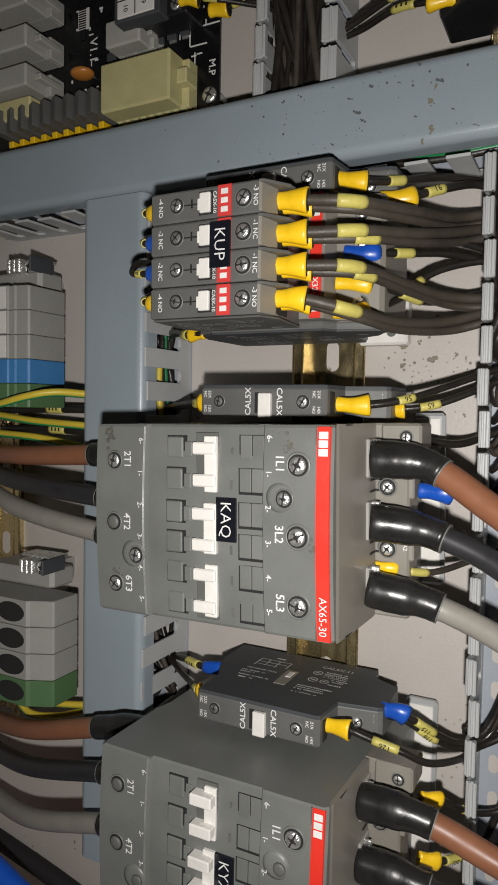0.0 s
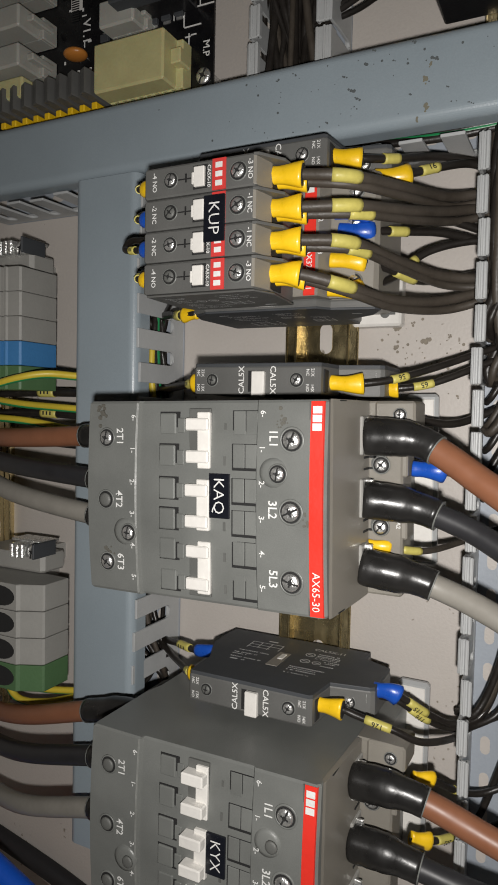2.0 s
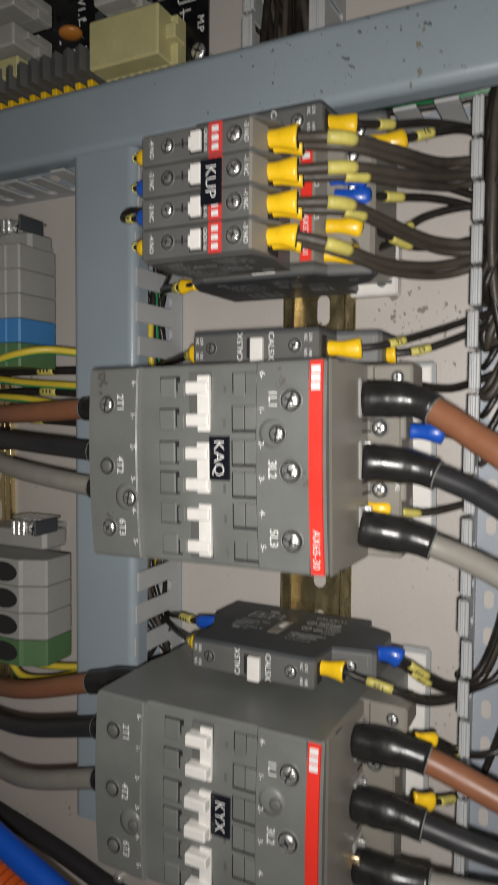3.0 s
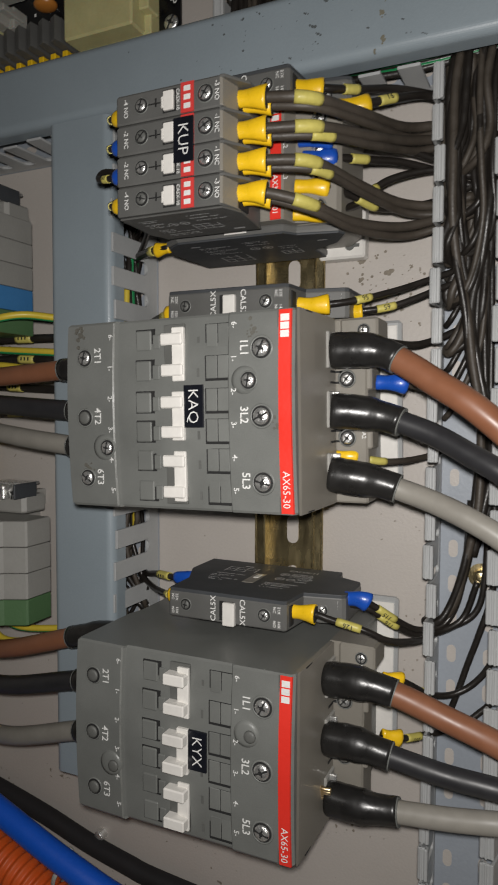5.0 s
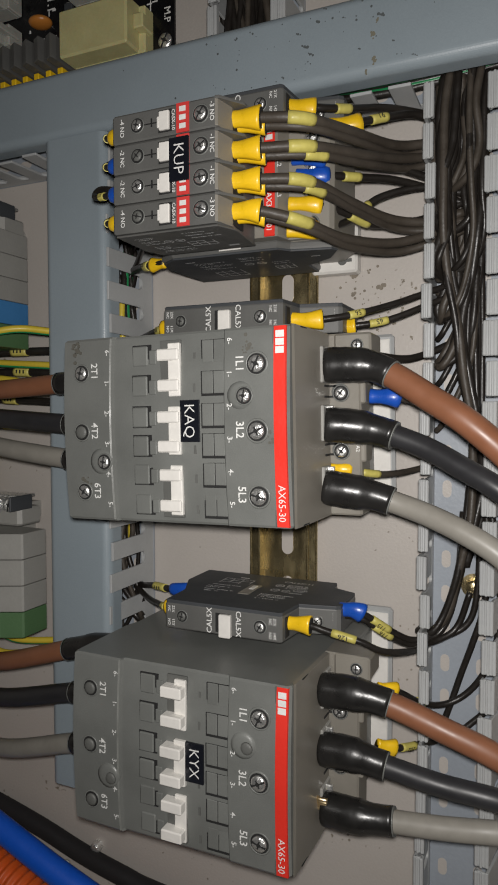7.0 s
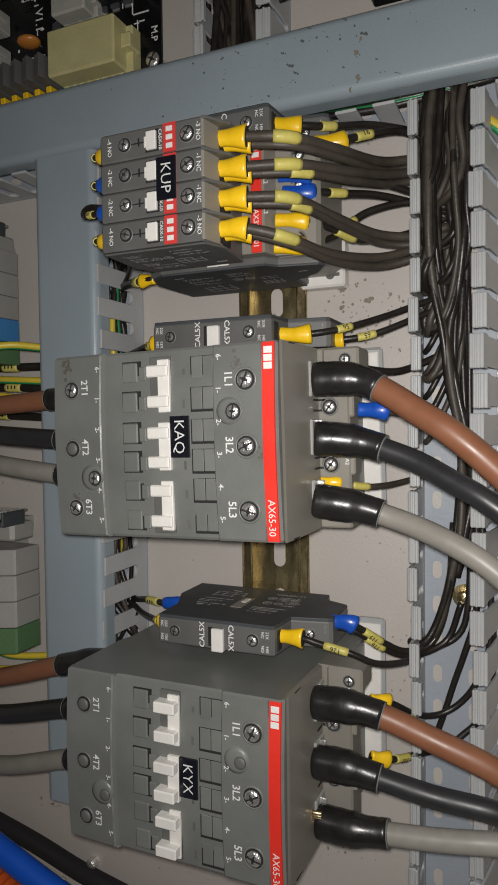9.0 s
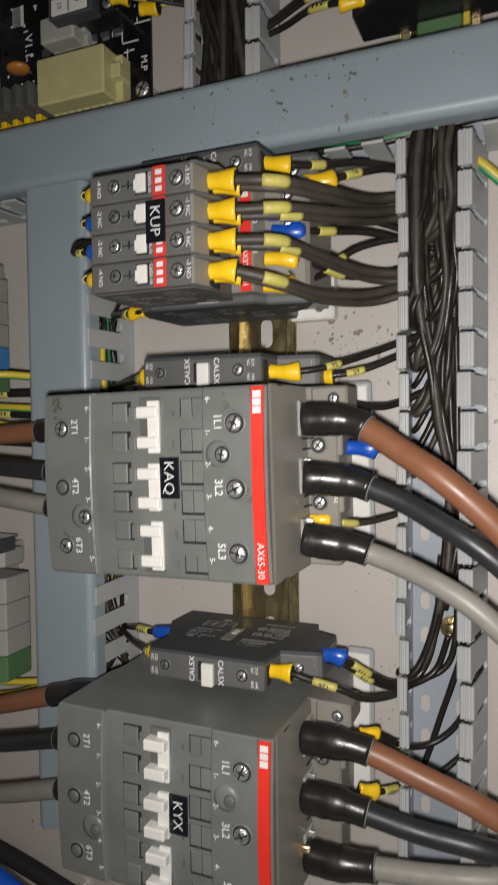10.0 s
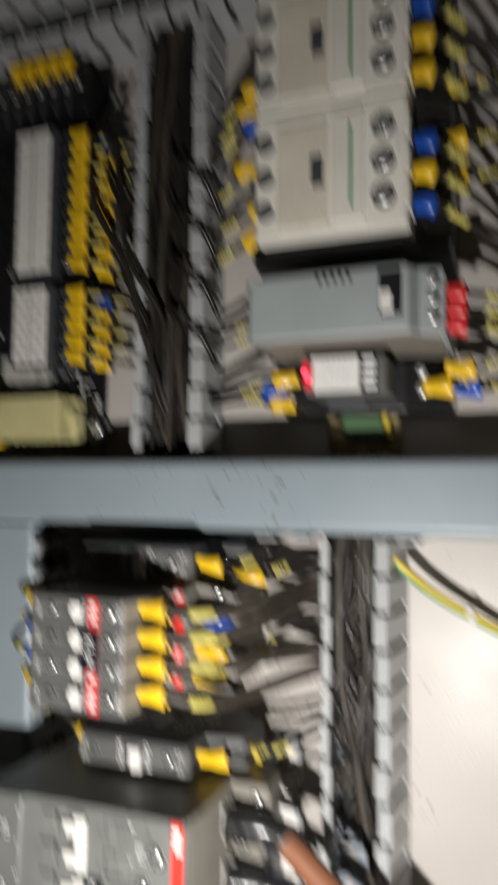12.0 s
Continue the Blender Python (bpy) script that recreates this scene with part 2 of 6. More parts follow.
def tube(line, radii, n=10, flat=1.0, name="tube", material=None):
    """A smooth round skin round a line; radii may run along it."""
    m = len(line)
    if not isinstance(radii, (list, tuple)):
        radii = [radii] * m
    verts, faces = [], []
    up = Vector((0.0, -1.0, 0.0))
    for i in range(m):
        t = (line[min(i + 1, m - 1)] - line[max(i - 1, 0)]).normalized()
        side = t.cross(up)
        side = side.normalized() if side.length > 1e-4 else Vector((1, 0, 0))
        out = side.cross(t).normalized()
        r = radii[i]
        for j in range(n):
            a = 2 * math.pi * j / n
            verts.append(line[i] + side * (r * math.cos(a)) + out * (r * flat * math.sin(a)))
    for i in range(m - 1):
        for j in range(n):
            faces.append((i * n + j, i * n + (j + 1) % n, (i + 1) * n + (j + 1) % n, (i + 1) * n + j))
    faces += [tuple(range(n))[::-1], tuple(range((m - 1) * n, m * n))]
    me = bpy.data.meshes.new(name)
    me.from_pydata(verts, [], faces)
    me.materials.append(material)
    for f in me.polygons:
        f.use_smooth = len(f.vertices) == 4
    return me


def cut(line, s0, s1, n=8):
    """The stretch of a line from s0 to s1 metres along it."""
    acc = [0.0]
    for a, b in zip(line, line[1:]):
        acc.append(acc[-1] + (b - a).length)
    out = []
    for i in range(n + 1):
        s = min(max(s0 + (s1 - s0) * i / n, 0), acc[-1] - 1e-6)
        k = next(q for q in range(len(acc) - 1) if acc[q + 1] >= s)
        f = (s - acc[k]) / max(acc[k + 1] - acc[k], 1e-9)
        out.append(line[k].lerp(line[k + 1], f))
    return out


def write(body, size, x, z, d, material, parent, wide=1.0, turn=0.0, name="lettering"):
    key = (body, material.name)
    if key not in FONTS:
        FONTS[key] = FONTS[body].copy()
        FONTS[key].materials.clear()
        FONTS[key].materials.append(material)
    o = new(name, FONTS[key])
    o.parent = parent
    o.matrix_basis = Matrix.Translation(V(x, z, d)) @ pose(0, 0, 0, 90) @ pose(0, 0, 0, 0, 0, turn) @ Matrix.Diagonal((size * wide, size, size, 1))
    return o


SCREWS = {}


def screw(parent, x, z, d, r, material=None, turn=20, well=True, dull=False):
    material = material or ZINC
    key = (round(r, 5), material.name)
    if key not in SCREWS:
        h = mesh_of(disc(bmesh.new(), 0, 0, 0, r * 0.22, r, r * 0.93, 18, dome=r * 0.16), "screw", material, True)
        bm = bmesh.new()
        # the cross is raised near-black bars, slot shade as colour
        box(bm, -r * 0.92, r * 0.92, -r * 0.10, r * 0.10, r * 0.1, r * 0.385, 0)
        box(bm, -r * 0.10, r * 0.10, -r * 0.50, r * 0.50, r * 0.1, r * 0.39, 0)
        box(bm, -r * 0.22, r * 0.22, -r * 0.22, r * 0.22, r * 0.1, r * 0.392, 0)
        s = mesh_of(bm, "cross_slot", RECESS_SHADE)
        bm = bmesh.new()
        n = 24
        for a in range(n):
            for b in range(8):
                t0, t1 = 2 * math.pi * a / n, 2 * math.pi * (a + 1) / n
                p0, p1 = 2 * math.pi * b / 8, 2 * math.pi * (b + 1) / 8
                q = [V((r * 1.30 + r * 0.15 * math.cos(p)) * math.cos(t), (r * 1.30 + r * 0.15 * math.cos(p)) * math.sin(t), r * 0.12 * math.sin(p)) for t, p in ((t0, p0), (t1, p0), (t1, p1), (t0, p1))]
                bm.faces.new([bm.verts.new(v) for v in q])
        bmesh.ops.remove_doubles(bm, verts=bm.verts, dist=1e-6)
        w = mesh_of(bm, "well_rim", GREY, True)
        # near-black disc round the screw: paints the shade of an uncut well
        b = mesh_of(disc(bmesh.new(), 0, 0, -0.0004, 0.00025, r * 1.26, r * 1.26, 22), "screw_well", RECESS_SHADE)
        SCREWS[key] = (h, s, w, b)
    h, s, w, b = SCREWS[key]
    o = part("screw", h, None, parent, at=V(x, z, d + 0.0003))
    o.rotation_euler = (0, radians(turn), 0)
    if not dull:
        part("cross_slot", s, None, o)
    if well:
        part("well_rim", w, None, parent, at=V(x, z, d))
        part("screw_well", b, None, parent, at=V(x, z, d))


def wire(name, pts, r, material, label, category="wire", tip=None, tags=(), tip_len=0.013, tip_r=0.0040, group="", per=8, flare=True):
    """A wire along its points; tip: colour of the vinyl crimp sleeve on its start; tags: (from, to, text) marker sleeves."""
    o = pts[0]
    line = spline([(p[0] - o[0], p[1] - o[1], p[2] - o[2]) for p in pts], per)
    t = thing(name, *o, label, category, group)
    part("sheath", tube(line, r, 10, 1.0, "sheath", material), None, t)
    if tip:
        q = cut(line, -0.001, tip_len, 10)
        k = [0.80, 0.84, 0.83, 0.80, 0.80, 0.84, 0.90, 0.97, 1.05, 1.13, 1.18]
        if not flare:
            k = [0.80, 0.86, 0.88, 0.88, 0.87, 0.86, 0.86, 0.86, 0.84, 0.80, 0.70]
        part("crimp_sleeve", tube(q, [tip_r * f for f in k], 12, 0.74, "crimp_sleeve", tip), None, t, "vinyl crimp terminal sleeve")
        # near-black end disc paints the shade inside the sleeve's mouth
        part("crimp_mouth", tube(cut(line, tip_len - 0.0010, tip_len + 0.0003, 2), [tip_r * (0.98 if flare else 0.5)] * 3, 12, 0.75, "crimp_mouth", RECESS_SHADE), None, t)
    for s0, s1, txt in tags:
        q = cut(line, s0, s1, 6)
        tag = part("marker_sleeve", tube(q, [r * (1.16 if r > 0.0016 else 1.22)] * 7, 12, 1.0, "marker_sleeve", TAG), None, t, "pale yellow marker sleeve")
        tan = (q[4] - q[2]).normalized()
        out = (Vector((0, -1, 0)) - tan * tan.dot(Vector((0, -1, 0)))).normalized()
        ax = -tan
        M = Matrix.Translation(q[3] + out * (r * 1.3)) @ Matrix((ax, out.cross(ax), out)).transposed().to_4x4()
        if txt:
            o2 = write(txt, r * 2.1, 0, 0, 0, INKD, tag, 1.0, 0, "marker_digits")
            o2.matrix_basis = M @ Matrix.Diagonal((r * 2.1, r * 2.1, r * 2.1, 1))
        elif txt == "":
            L = (s1 - s0) * 0.11
            for f in (-1, 0, 1):
                o2 = part("marker_bar", bx(f * L * 2.0 - L * 0.4, f * L * 2.0 + L * 0.4, -r * 0.5, r * 0.4, -0.00005, 0.00005, r=0), INKD, tag)
                o2.matrix_basis = M @ pose(0, 0, 0, -90)
    return t


def bars(parent, x0, x1, z, d, n, h, material, seed, name="print_line", face="d", gap=1.9):
    """Lines of print too small to read."""
    rnd = random.Random(seed)
    for i in range(n):
        w = (x1 - x0) * rnd.uniform(0.55, 1.0)
        part(name, bx(x0, x0 + w, z - i * h * gap - h, z - i * h * gap, d, d + 0.0002, r=0), material, parent)


def print_patch(parent, x, out, groups, seed, material=None, name="printed_data"):
    """Fine print on a side face at x: rows of tiny dashes, a wiring sketch, round approval marks; out: +1 or -1."""
    rnd = random.Random(seed)
    bm = bmesh.new()

    def dash(z0, z1, d0, d1):
        bm.faces.new([bm.verts.new(V(x, z, d)) for z, d in ((z0, d0), (z1, d0), (z1, d1), (z0, d1))])

    for kind, z0, z1, d0, d1 in groups:
        if kind == "text":
            d = d0
            while d < d1:
                h = rnd.choice((0.0008, 0.0010, 0.0012))
                z = z0 + rnd.choice((0, 0, 0.0008))
                end = z1 - (z1 - z0) * rnd.random() ** 2 * 0.6
                while z < end:
                    w = rnd.uniform(0.0003, 0.0009)
                    k = rnd.uniform(0, 0.3) * h
                    dash(z, z + w, d + k, d + h)
                    z += w + (0.0011 if rnd.random() < 0.16 else 0.00028)
                d += h + rnd.choice((0.0007, 0.0009, 0.0022))
        elif kind == "sketch":
            e = 0.00042
            for f in (0.0, 0.36, 0.7):
                s = d0 + (d1 - d0) * f
                dash(z0, z1 - (z1 - z0) * 0.3 * (f > 0.5), s, s + e)
            for f in (0.0, 0.3, 0.62, 0.97):
                q = z0 + (z1 - z0) * f
                dash(q, q + e, d0 + 0.0004, d1 - (d1 - d0) * 0.4 * rnd.random())
        elif kind == "ring":
            R0 = (z1 - z0) / 2
            zc, dc = (z0 + z1) / 2, (d0 + d1) / 2
            for i in range(18):
                p, q = i * math.pi / 9, (i + 1) * math.pi / 9
                bm.faces.new([bm.verts.new(V(x, zc + R0 * k * math.cos(g), dc + R0 * k * math.sin(g))) for k, g in ((1, p), (1, q), (0.8, q), (0.8, p))])
            dash(zc - R0 * 0.5, zc + R0 * 0.5, dc - 0.0004, dc + 0.0003)
        else:
            dash(z0, z1, d0, d1)
    return part(name, bm, material or INKG, parent)


# ---- the large structure ----
def struct(name, x0, x1, z0, z1, d0, d1, material, label, category, r=0.001, seg=2):
    t = part(name, bx(x0, x1, z0, z1, d0, d1, r=r, seg=seg), material, None)
    t.location = (0, PLATE, 0)
    return tagged(t, label, category, kind="structure")


struct("mounting_plate", -0.51, 0.31, 0.925, 1.53, -0.003, 0.0, PAINT, "warm grey painted steel mounting plate with dirt specks", "panel", 0.0005, 1)
struct("wall_back", -0.53, 0.33, 0.905, 1.55, -0.032, -0.030, WALLP, "grey painted back of the control cabinet", "cabinet wall")
struct("wall_left", -0.532, -0.53, 0.905, 1.55, -0.030, 0.20, WALLP, "grey painted side of the control cabinet", "cabinet wall")
struct("wall_right", 0.33, 0.332, 0.905, 1.55, -0.030, 0.20, WALLP, "grey painted side of the control cabinet", "cabinet wall")
struct("wall_bottom", -0.532, 0.332, 0.903, 0.905, -0.032, 0.20, WALLP, "grey painted bottom of the control cabinet", "cabinet wall")
struct("wall_top", -0.532, 0.332, 1.55, 1.552, -0.032, 0.20, WALLP, "grey painted top of the control cabinet", "cabinet wall")
# the dark machine room in which the cabinet hangs on the wall
struct("wall_north", -1.9, 1.9, 0.0, 2.6, -0.152, -0.032, ROOMP, "dull painted wall that carries the control cabinet", "wall")
struct("wall_south", -1.9, 1.9, 0.0, 2.6, 2.4, 2.5, ROOMP, "dull painted wall opposite the control cabinet", "wall")
struct("wall_west", -2.0, -1.9, 0.0, 2.6, -0.152, 2.5, ROOMP, "dull painted side wall of the machine room", "wall")
struct("wall_east", 1.9, 2.0, 0.0, 2.6, -0.152, 2.5, ROOMP, "dull painted side wall of the machine room", "wall")
struct("floor", -2.0, 2.0, -0.1, 0.0, -0.152, 2.5, CONCRETE, "bare grey concrete floor of the machine room", "floor")
struct("ceiling", -2.0, 2.0, 2.6, 2.7, -0.152, 2.5, ROOMP, "dull painted ceiling of the machine room", "ceiling")
for x, z in ((-0.50, 0.94), (0.30, 0.94), (-0.50, 1.515), (0.30, 1.515)):
    o = part("plate_stud", disc(bmesh.new(), 0, 0, -0.030, 0.004, 0.004, n=12), ZINC, None)
    o.location = (x, PLATE, z)
    tagged(o, "bright steel stud that carries the mounting plate", "stud", "plate studs")


def flanged_beam(name, label, long_z, lo, hi, a, b, d):
    """A folded sheet-steel channel: face, two rounded flanges back to the plate."""
    t = thing(name, 0, 0, 0, label, "frame", kind="structure")
    prof = []
    R = 0.0042
    for s, c0, c1 in ((0, a, 1), (1, b, -1)):
        for i in range(10):
            g = math.pi / 2 * (i / 9 if s == 0 else 1 - i / 9)
            prof.append((c0 + c1 * R * (1 - math.cos(g)), d - R * (1 - math.sin(g))))
    F0 = d - 0.011
    prof = [(a, F0)] + prof + [(b, F0), (b - 0.0015, F0), (b - 0.0015, d - R), (b - R, d - 0.0015), (a + R, d - 0.0015), (a + 0.0015, d - R), (a + 0.0015, F0)]
    bm = bmesh.new()
    ends = []
    for e in (lo, hi):
        ends.append([bm.verts.new(V(u, e, q) if long_z else V(e, u, q)) for u, q in prof])
    n = len(prof)
    for i in range(n):
        bm.faces.new((ends[0][i], ends[0][(i + 1) % n], ends[1][(i + 1) % n], ends[1][i]))
    bm.faces.new(ends[0][::-1])
    bm.faces.new(ends[1])
    part("channel", bm, BEAM, t)
    return t


flanged_beam("upright_beam", "blue-grey painted steel channel with dark specks and rust stains", True, 0.93, 1.525, -0.1712, -0.1385, 0.044)
flanged_beam("cross_beam", "blue-grey painted steel channel butted against the upright", False, -0.1380, 0.189, 1.0883, 1.1255, 0.044)

# marks on the upright's face
marks = thing("dirt_marks", 0, 0, 0, "dark and rusty specks on the painted upright", "stain", kind="stuff")
rnd = random.Random(5)
bm, bmr = bmesh.new(), bmesh.new()
for i in range(48):
    z = rnd.gauss(1.225, 0.035)
    x = rnd.uniform(-0.169, -0.142)
    r = rnd.choice((0.0002, 0.0002, 0.0003, 0.0005))
    disc(bm, x, z, 0.0440, 0.04404 + i * 2e-6, r, r, 7)
for x, z, r in ((-0.1609, 1.2581, 0.0013), (-0.1683, 1.2505, 0.0010), (-0.1639, 1.2320, 0.0011), (-0.1550, 1.2266, 0.0013), (-0.1610, 1.2231, 0.0009), (-0.1515, 1.2291, 0.0010), (-0.1494, 1.2495, 0.0007), (-0.1442, 1.2168, 0.0008),
                (-0.1426, 1.2715, 0.0008), (-0.1658, 1.2025, 0.0008), (-0.1686, 1.2351, 0.0009), (-0.1649, 1.1944, 0.0006), (-0.1632, 1.2430, 0.0006), (-0.1499, 1.2628, 0.0006)):
    for k in range(5):
        u, q = rnd.gauss(0, r * 0.45), r * rnd.uniform(0.25, 0.55)
        disc(bm, x + u * 0.6, z + u + rnd.gauss(0, r * 0.25), 0.0440, 0.04405 + k * 3e-6 + r * 0.01, q, q * 0.9, 8)
for x, z, r in ((-0.1536, 1.2546, 0.0014), (-0.1439, 1.2554, 0.0013), (-0.1400, 1.2523, 0.0008), (-0.1590, 1.2565, 0.0008)):
    for k in range(7):
        q = r * rnd.uniform(0.25, 0.6)
        disc(bmr, x + rnd.gauss(0, r * 0.7), z + rnd.gauss(0, r * 0.4), 0.0440, 0.04404 + k * 3e-6 + r * 0.01, q, q * 0.9, 9)
part("specks", bm, mat("dirt_speck", (0.085, 0.096, 0.098), 0.7), marks)
part("rust_marks", bmr, mat("rust_stain", (0.165, 0.155, 0.115), 0.8), marks)
pm = thing("plate_dirt", 0, 0, 0, "brown dried splashes on the mounting plate", "stain", kind="stuff")
bm = bmesh.new()
for i in range(60):
    x, z = rnd.gauss(-0.056, 0.012), rnd.gauss(1.246, 0.012)
    r = rnd.choice((0.0002, 0.0003, 0.0004, 0.0007))
    disc(bm, x, z, 0, 0.00004 + i * 2e-6, r, r * 0.9, 8)
for x, z, r in ((-0.0688, 1.2350, 0.0026), (-0.0622, 1.2487, 0.0019), (-0.0589, 1.2362, 0.0015), (-0.0694, 1.2431, 0.0009), (-0.0418, 1.2475, 0.0008), (-0.0446, 1.2553, 0.0009), (-0.0377, 1.2632, 0.0010), (-0.0498, 1.2525, 0.0006), (-0.0638, 1.2590, 0.0008)):
    for k in range(7):
        q = r * rnd.uniform(0.25, 0.6)
        disc(bm, x + rnd.gauss(0, r * 0.4), z + rnd.gauss(0, r * 0.45), 0, 0.00005 + k * 3e-6 + r * 0.01, q, q * 0.9, 9)
part("splashes", bm, mat("dried_splash", (0.19, 0.165, 0.13), 0.7, var=0.3, scale=300), pm)


# ---- rails ----
def rail(x0, x1, zc, label):
    t = thing("mounting_rail", (x0 + x1) / 2, zc, 0, label, "rail", "mounting rails")
    h = (x1 - x0) / 2
    prof = [(-0.0175, 0.0065), (-0.0175, 0.0075), (-0.0125, 0.0075), (-0.0125, 0.001), (0.0125, 0.001), (0.0125, 0.0075), (0.0175, 0.0075), (0.0175, 0.0065), (0.0135, 0.0065), (0.0135, 0.0), (-0.0135, 0.0), (-0.0135, 0.0065)]
    part("profile", prism(bmesh.new(), prof, -h, h, 0.0001, steps=1), BRASSY, t)
    for z in (-0.0172, -0.0128, 0.0128, 0.0172):
        part("rolled_edge", tube([V(-h, z, 0.0074), V(0, z, 0.0074), V(h, z, 0.0074)], 0.0006, 10, 1, "rolled_edge", BRASSY), None, t)
    n = int(2 * h / 0.025)
    for i in range(n):
        x = -h + 0.014 + i * 0.025
        bm = bmesh.new()
        disc(bm, x - 0.004, 0, 0.0008, 0.0012, 0.003, n=14)
        disc(bm, x + 0.004, 0, 0.0008, 0.00121, 0.003, n=14)
        box(bm, x - 0.004, x + 0.004, -0.003, 0.003, 0.0008, 0.00122, 0)
        part("rail_slot", bm, PAINT, t)
    for x in (-h * 0.33, h * 0.42):
        screw(t, x, 0, 0.002, 0.004, BRASSY, 35, well=False)
    return t


rail(-0.128, 0.19, 1.2030, "yellow-passivated steel mounting rail with slots, behind the contactors")
rail(-0.50, -0.1735, 1.288, "yellow-passivated steel mounting rail with slots, above the upright")


# ---- slotted wiring ducts ----
def slot_foot(bm, u, r, base):
    """The round bottom of the slots on both sides of a tooth's stem."""
    for s in (-1, 1):
        rim = [(s * (u + r * (1 - math.cos(g))), base + r * (1 - math.sin(g))) for g in [math.pi / 2 * k / 6 for k in range(7)]]
        rim += [(s * (u + r), base - 0.0006), (s * (u - 0.0004), base - 0.0006), (s * (u - 0.0004), base + r)]
        lo, hi = ([bm.verts.new(V(x, z, d)) for x, d in rim] for z in (0.0001, 0.0012))
        bm.faces.new(lo)
        bm.faces.new(hi)
        for k in range(len(rim)):
            n = (k + 1) % len(rim)
            bm.faces.new((lo[k], lo[n], hi[n], hi[k]))


def finger_mesh(sign, H, base, plain=False, lip=0.0056):
    """One tooth of a duct wall along u, with its stem, neck and turned-in lip; sign: side to which the lip turns."""
    bm = bmesh.new()
    if plain:
        box(bm, -0.0046, 0.0046, 0, 0.0013, base - 0.001, H, 0.0002)
        slot_foot(bm, 0.0045, 0.0035, base)
        return mesh_of(bm, "duct_tooth", DUCT)
    box(bm, -0.0062, 0.0062, 0, 0.0013, base - 0.001, H - 0.006, 0.0002)
    box(bm, -0.0070, 0.0070, 0, 0.0014, H - 0.0065, H, 0.0003)
    a, b = sorted((0.0002, sign * (lip - 0.0004)))
    box(bm, -0.0070, 0.0070, a, b, H - 0.0014, H + 0.0002, 0.0004)
    a, b = sorted((sign * (lip - 0.0016), sign * lip))
    box(bm, -0.0070, 0.0070, a, b, H - 0.0025, H + 0.0009, 0.0005)
    a, b = sorted((sign * 0.0010, sign * 0.0020))
    box(bm, -0.0070, 0.0070, a, b, H, H + 0.0009, 0.0003)
    slot_foot(bm, 0.0061, 0.0017, base)
    return mesh_of(bm, "duct_tooth", DUCT)


TOOTH = {}


def duct(label, along_z, lo, hi, a, b, pitch=0.016, holes=True, H=0.030, base=0.007, plain=False, lean=0.0, lip=0.0056, gap=None):
    """Open duct between the walls a and b. Runs along z or along x."""
    t = thing("wiring_duct", 0, 0, 0, label, "cable duct", "wiring ducts")
    bm = bmesh.new()
    f = (lambda u0, u1, w0, w1, d0, d1: box(bm, w0, w1, u0, u1, d0, d1, 0.0002)) if along_z else (lambda u0, u1, w0, w1, d0, d1: box(bm, u0, u1, w0, w1, d0, d1, 0.0002))
    f(lo, hi, a, b, 0.0003, 0.0018)
    part("duct_floor", bm, DUCTF, t)
    for w, s in ((a, 1), (b, -1)):
        bm = bmesh.new()
        w0, w1 = sorted((w, w + s * 0.0013))
        f(lo, hi, w0, w1, 0.0018, base)
        if (s, H) not in TOOTH:
            TOOTH[s, H] = finger_mesh(s, H, base, plain, lip)
        part("duct_wall", bm, DUCT, t)
        n = int((hi - lo) / pitch)
        for i in range(n):
            u = lo + (i + 0.5) * pitch
            if gap and s < 0 and gap[0] < u < gap[1]:
                continue
            o = new("duct_tooth", TOOTH[s, H])
            o.parent = t
            wob = random.Random(i * 7 + int(w * 1e4)).uniform(-1.6, 1.6)
            o.matrix_basis = (Matrix.Translation(V(w, u, 0)) @ pose(0, 0, 0, 0, -90, 0) @ Matrix.Diagonal((1, 1, -1, 1)) if along_z else Matrix.Translation(V(u, w, 0))) @ pose(0, 0, 0, wob + (lean if s < 0 else 0))
    if holes:
        if "hole" not in TOOTH:
            bm = disc(bmesh.new(), -0.0020, 0, 0, 0.00020, 0.0020, n=10)
            disc(bm, 0.0020, 0, 0, 0.00021, 0.0020, n=10)
            box(bm, -0.0020, 0.0020, -0.0020, 0.0020, 0, 0.00022, 0)
            TOOTH["hole"] = mesh_of(bm, "floor_hole", PAINT)
        m = int((hi - lo) / pitch)
        for i in range(m):
            u = lo + (i + 0.5) * pitch
            for w in (a + (b - a) * 0.2, a + (b - a) * 0.66):
                o = part("floor_hole", TOOTH["hole"], None, t, at=V(w, u, 0.0017) if along_z else V(u, w, 0.0017))
                o.rotation_euler = (0, radians(90 if along_z else 0), 0)
    return t


duct("light grey slotted wiring duct, open, full of black wires", False, -0.1365, 0.30, 1.2735, 1.3075, H=0.0345, lean=9.0, lip=0.0042)
duct("light grey slotted wiring duct behind the cross beam", False, -0.1345, 0.186, 1.0930, 1.1250, H=0.0425, base=0.0125, plain=True)
duct("light grey slotted wiring duct, open, full of black wires", False, -0.400, -0.1725, 1.1735, 1.2115)
duct("light grey slotted wiring duct beside the upright beam", True, 1.00, 1.3235, -0.1685, -0.1370, H=0.036, base=0.0100, plain=True, gap=(1.270, 1.304))
duct("blue-grey slotted wiring duct above the terminal board", True, 0.95, 1.50, -0.445, -0.405)


# ---- the two large contactors ----
def bul(x):
    return 0.0018 * (1 - (x / 0.0355) ** 2)


SIX = (-0.0277, -0.0163, -0.0045, 0.0065, 0.0173, 0.0288)


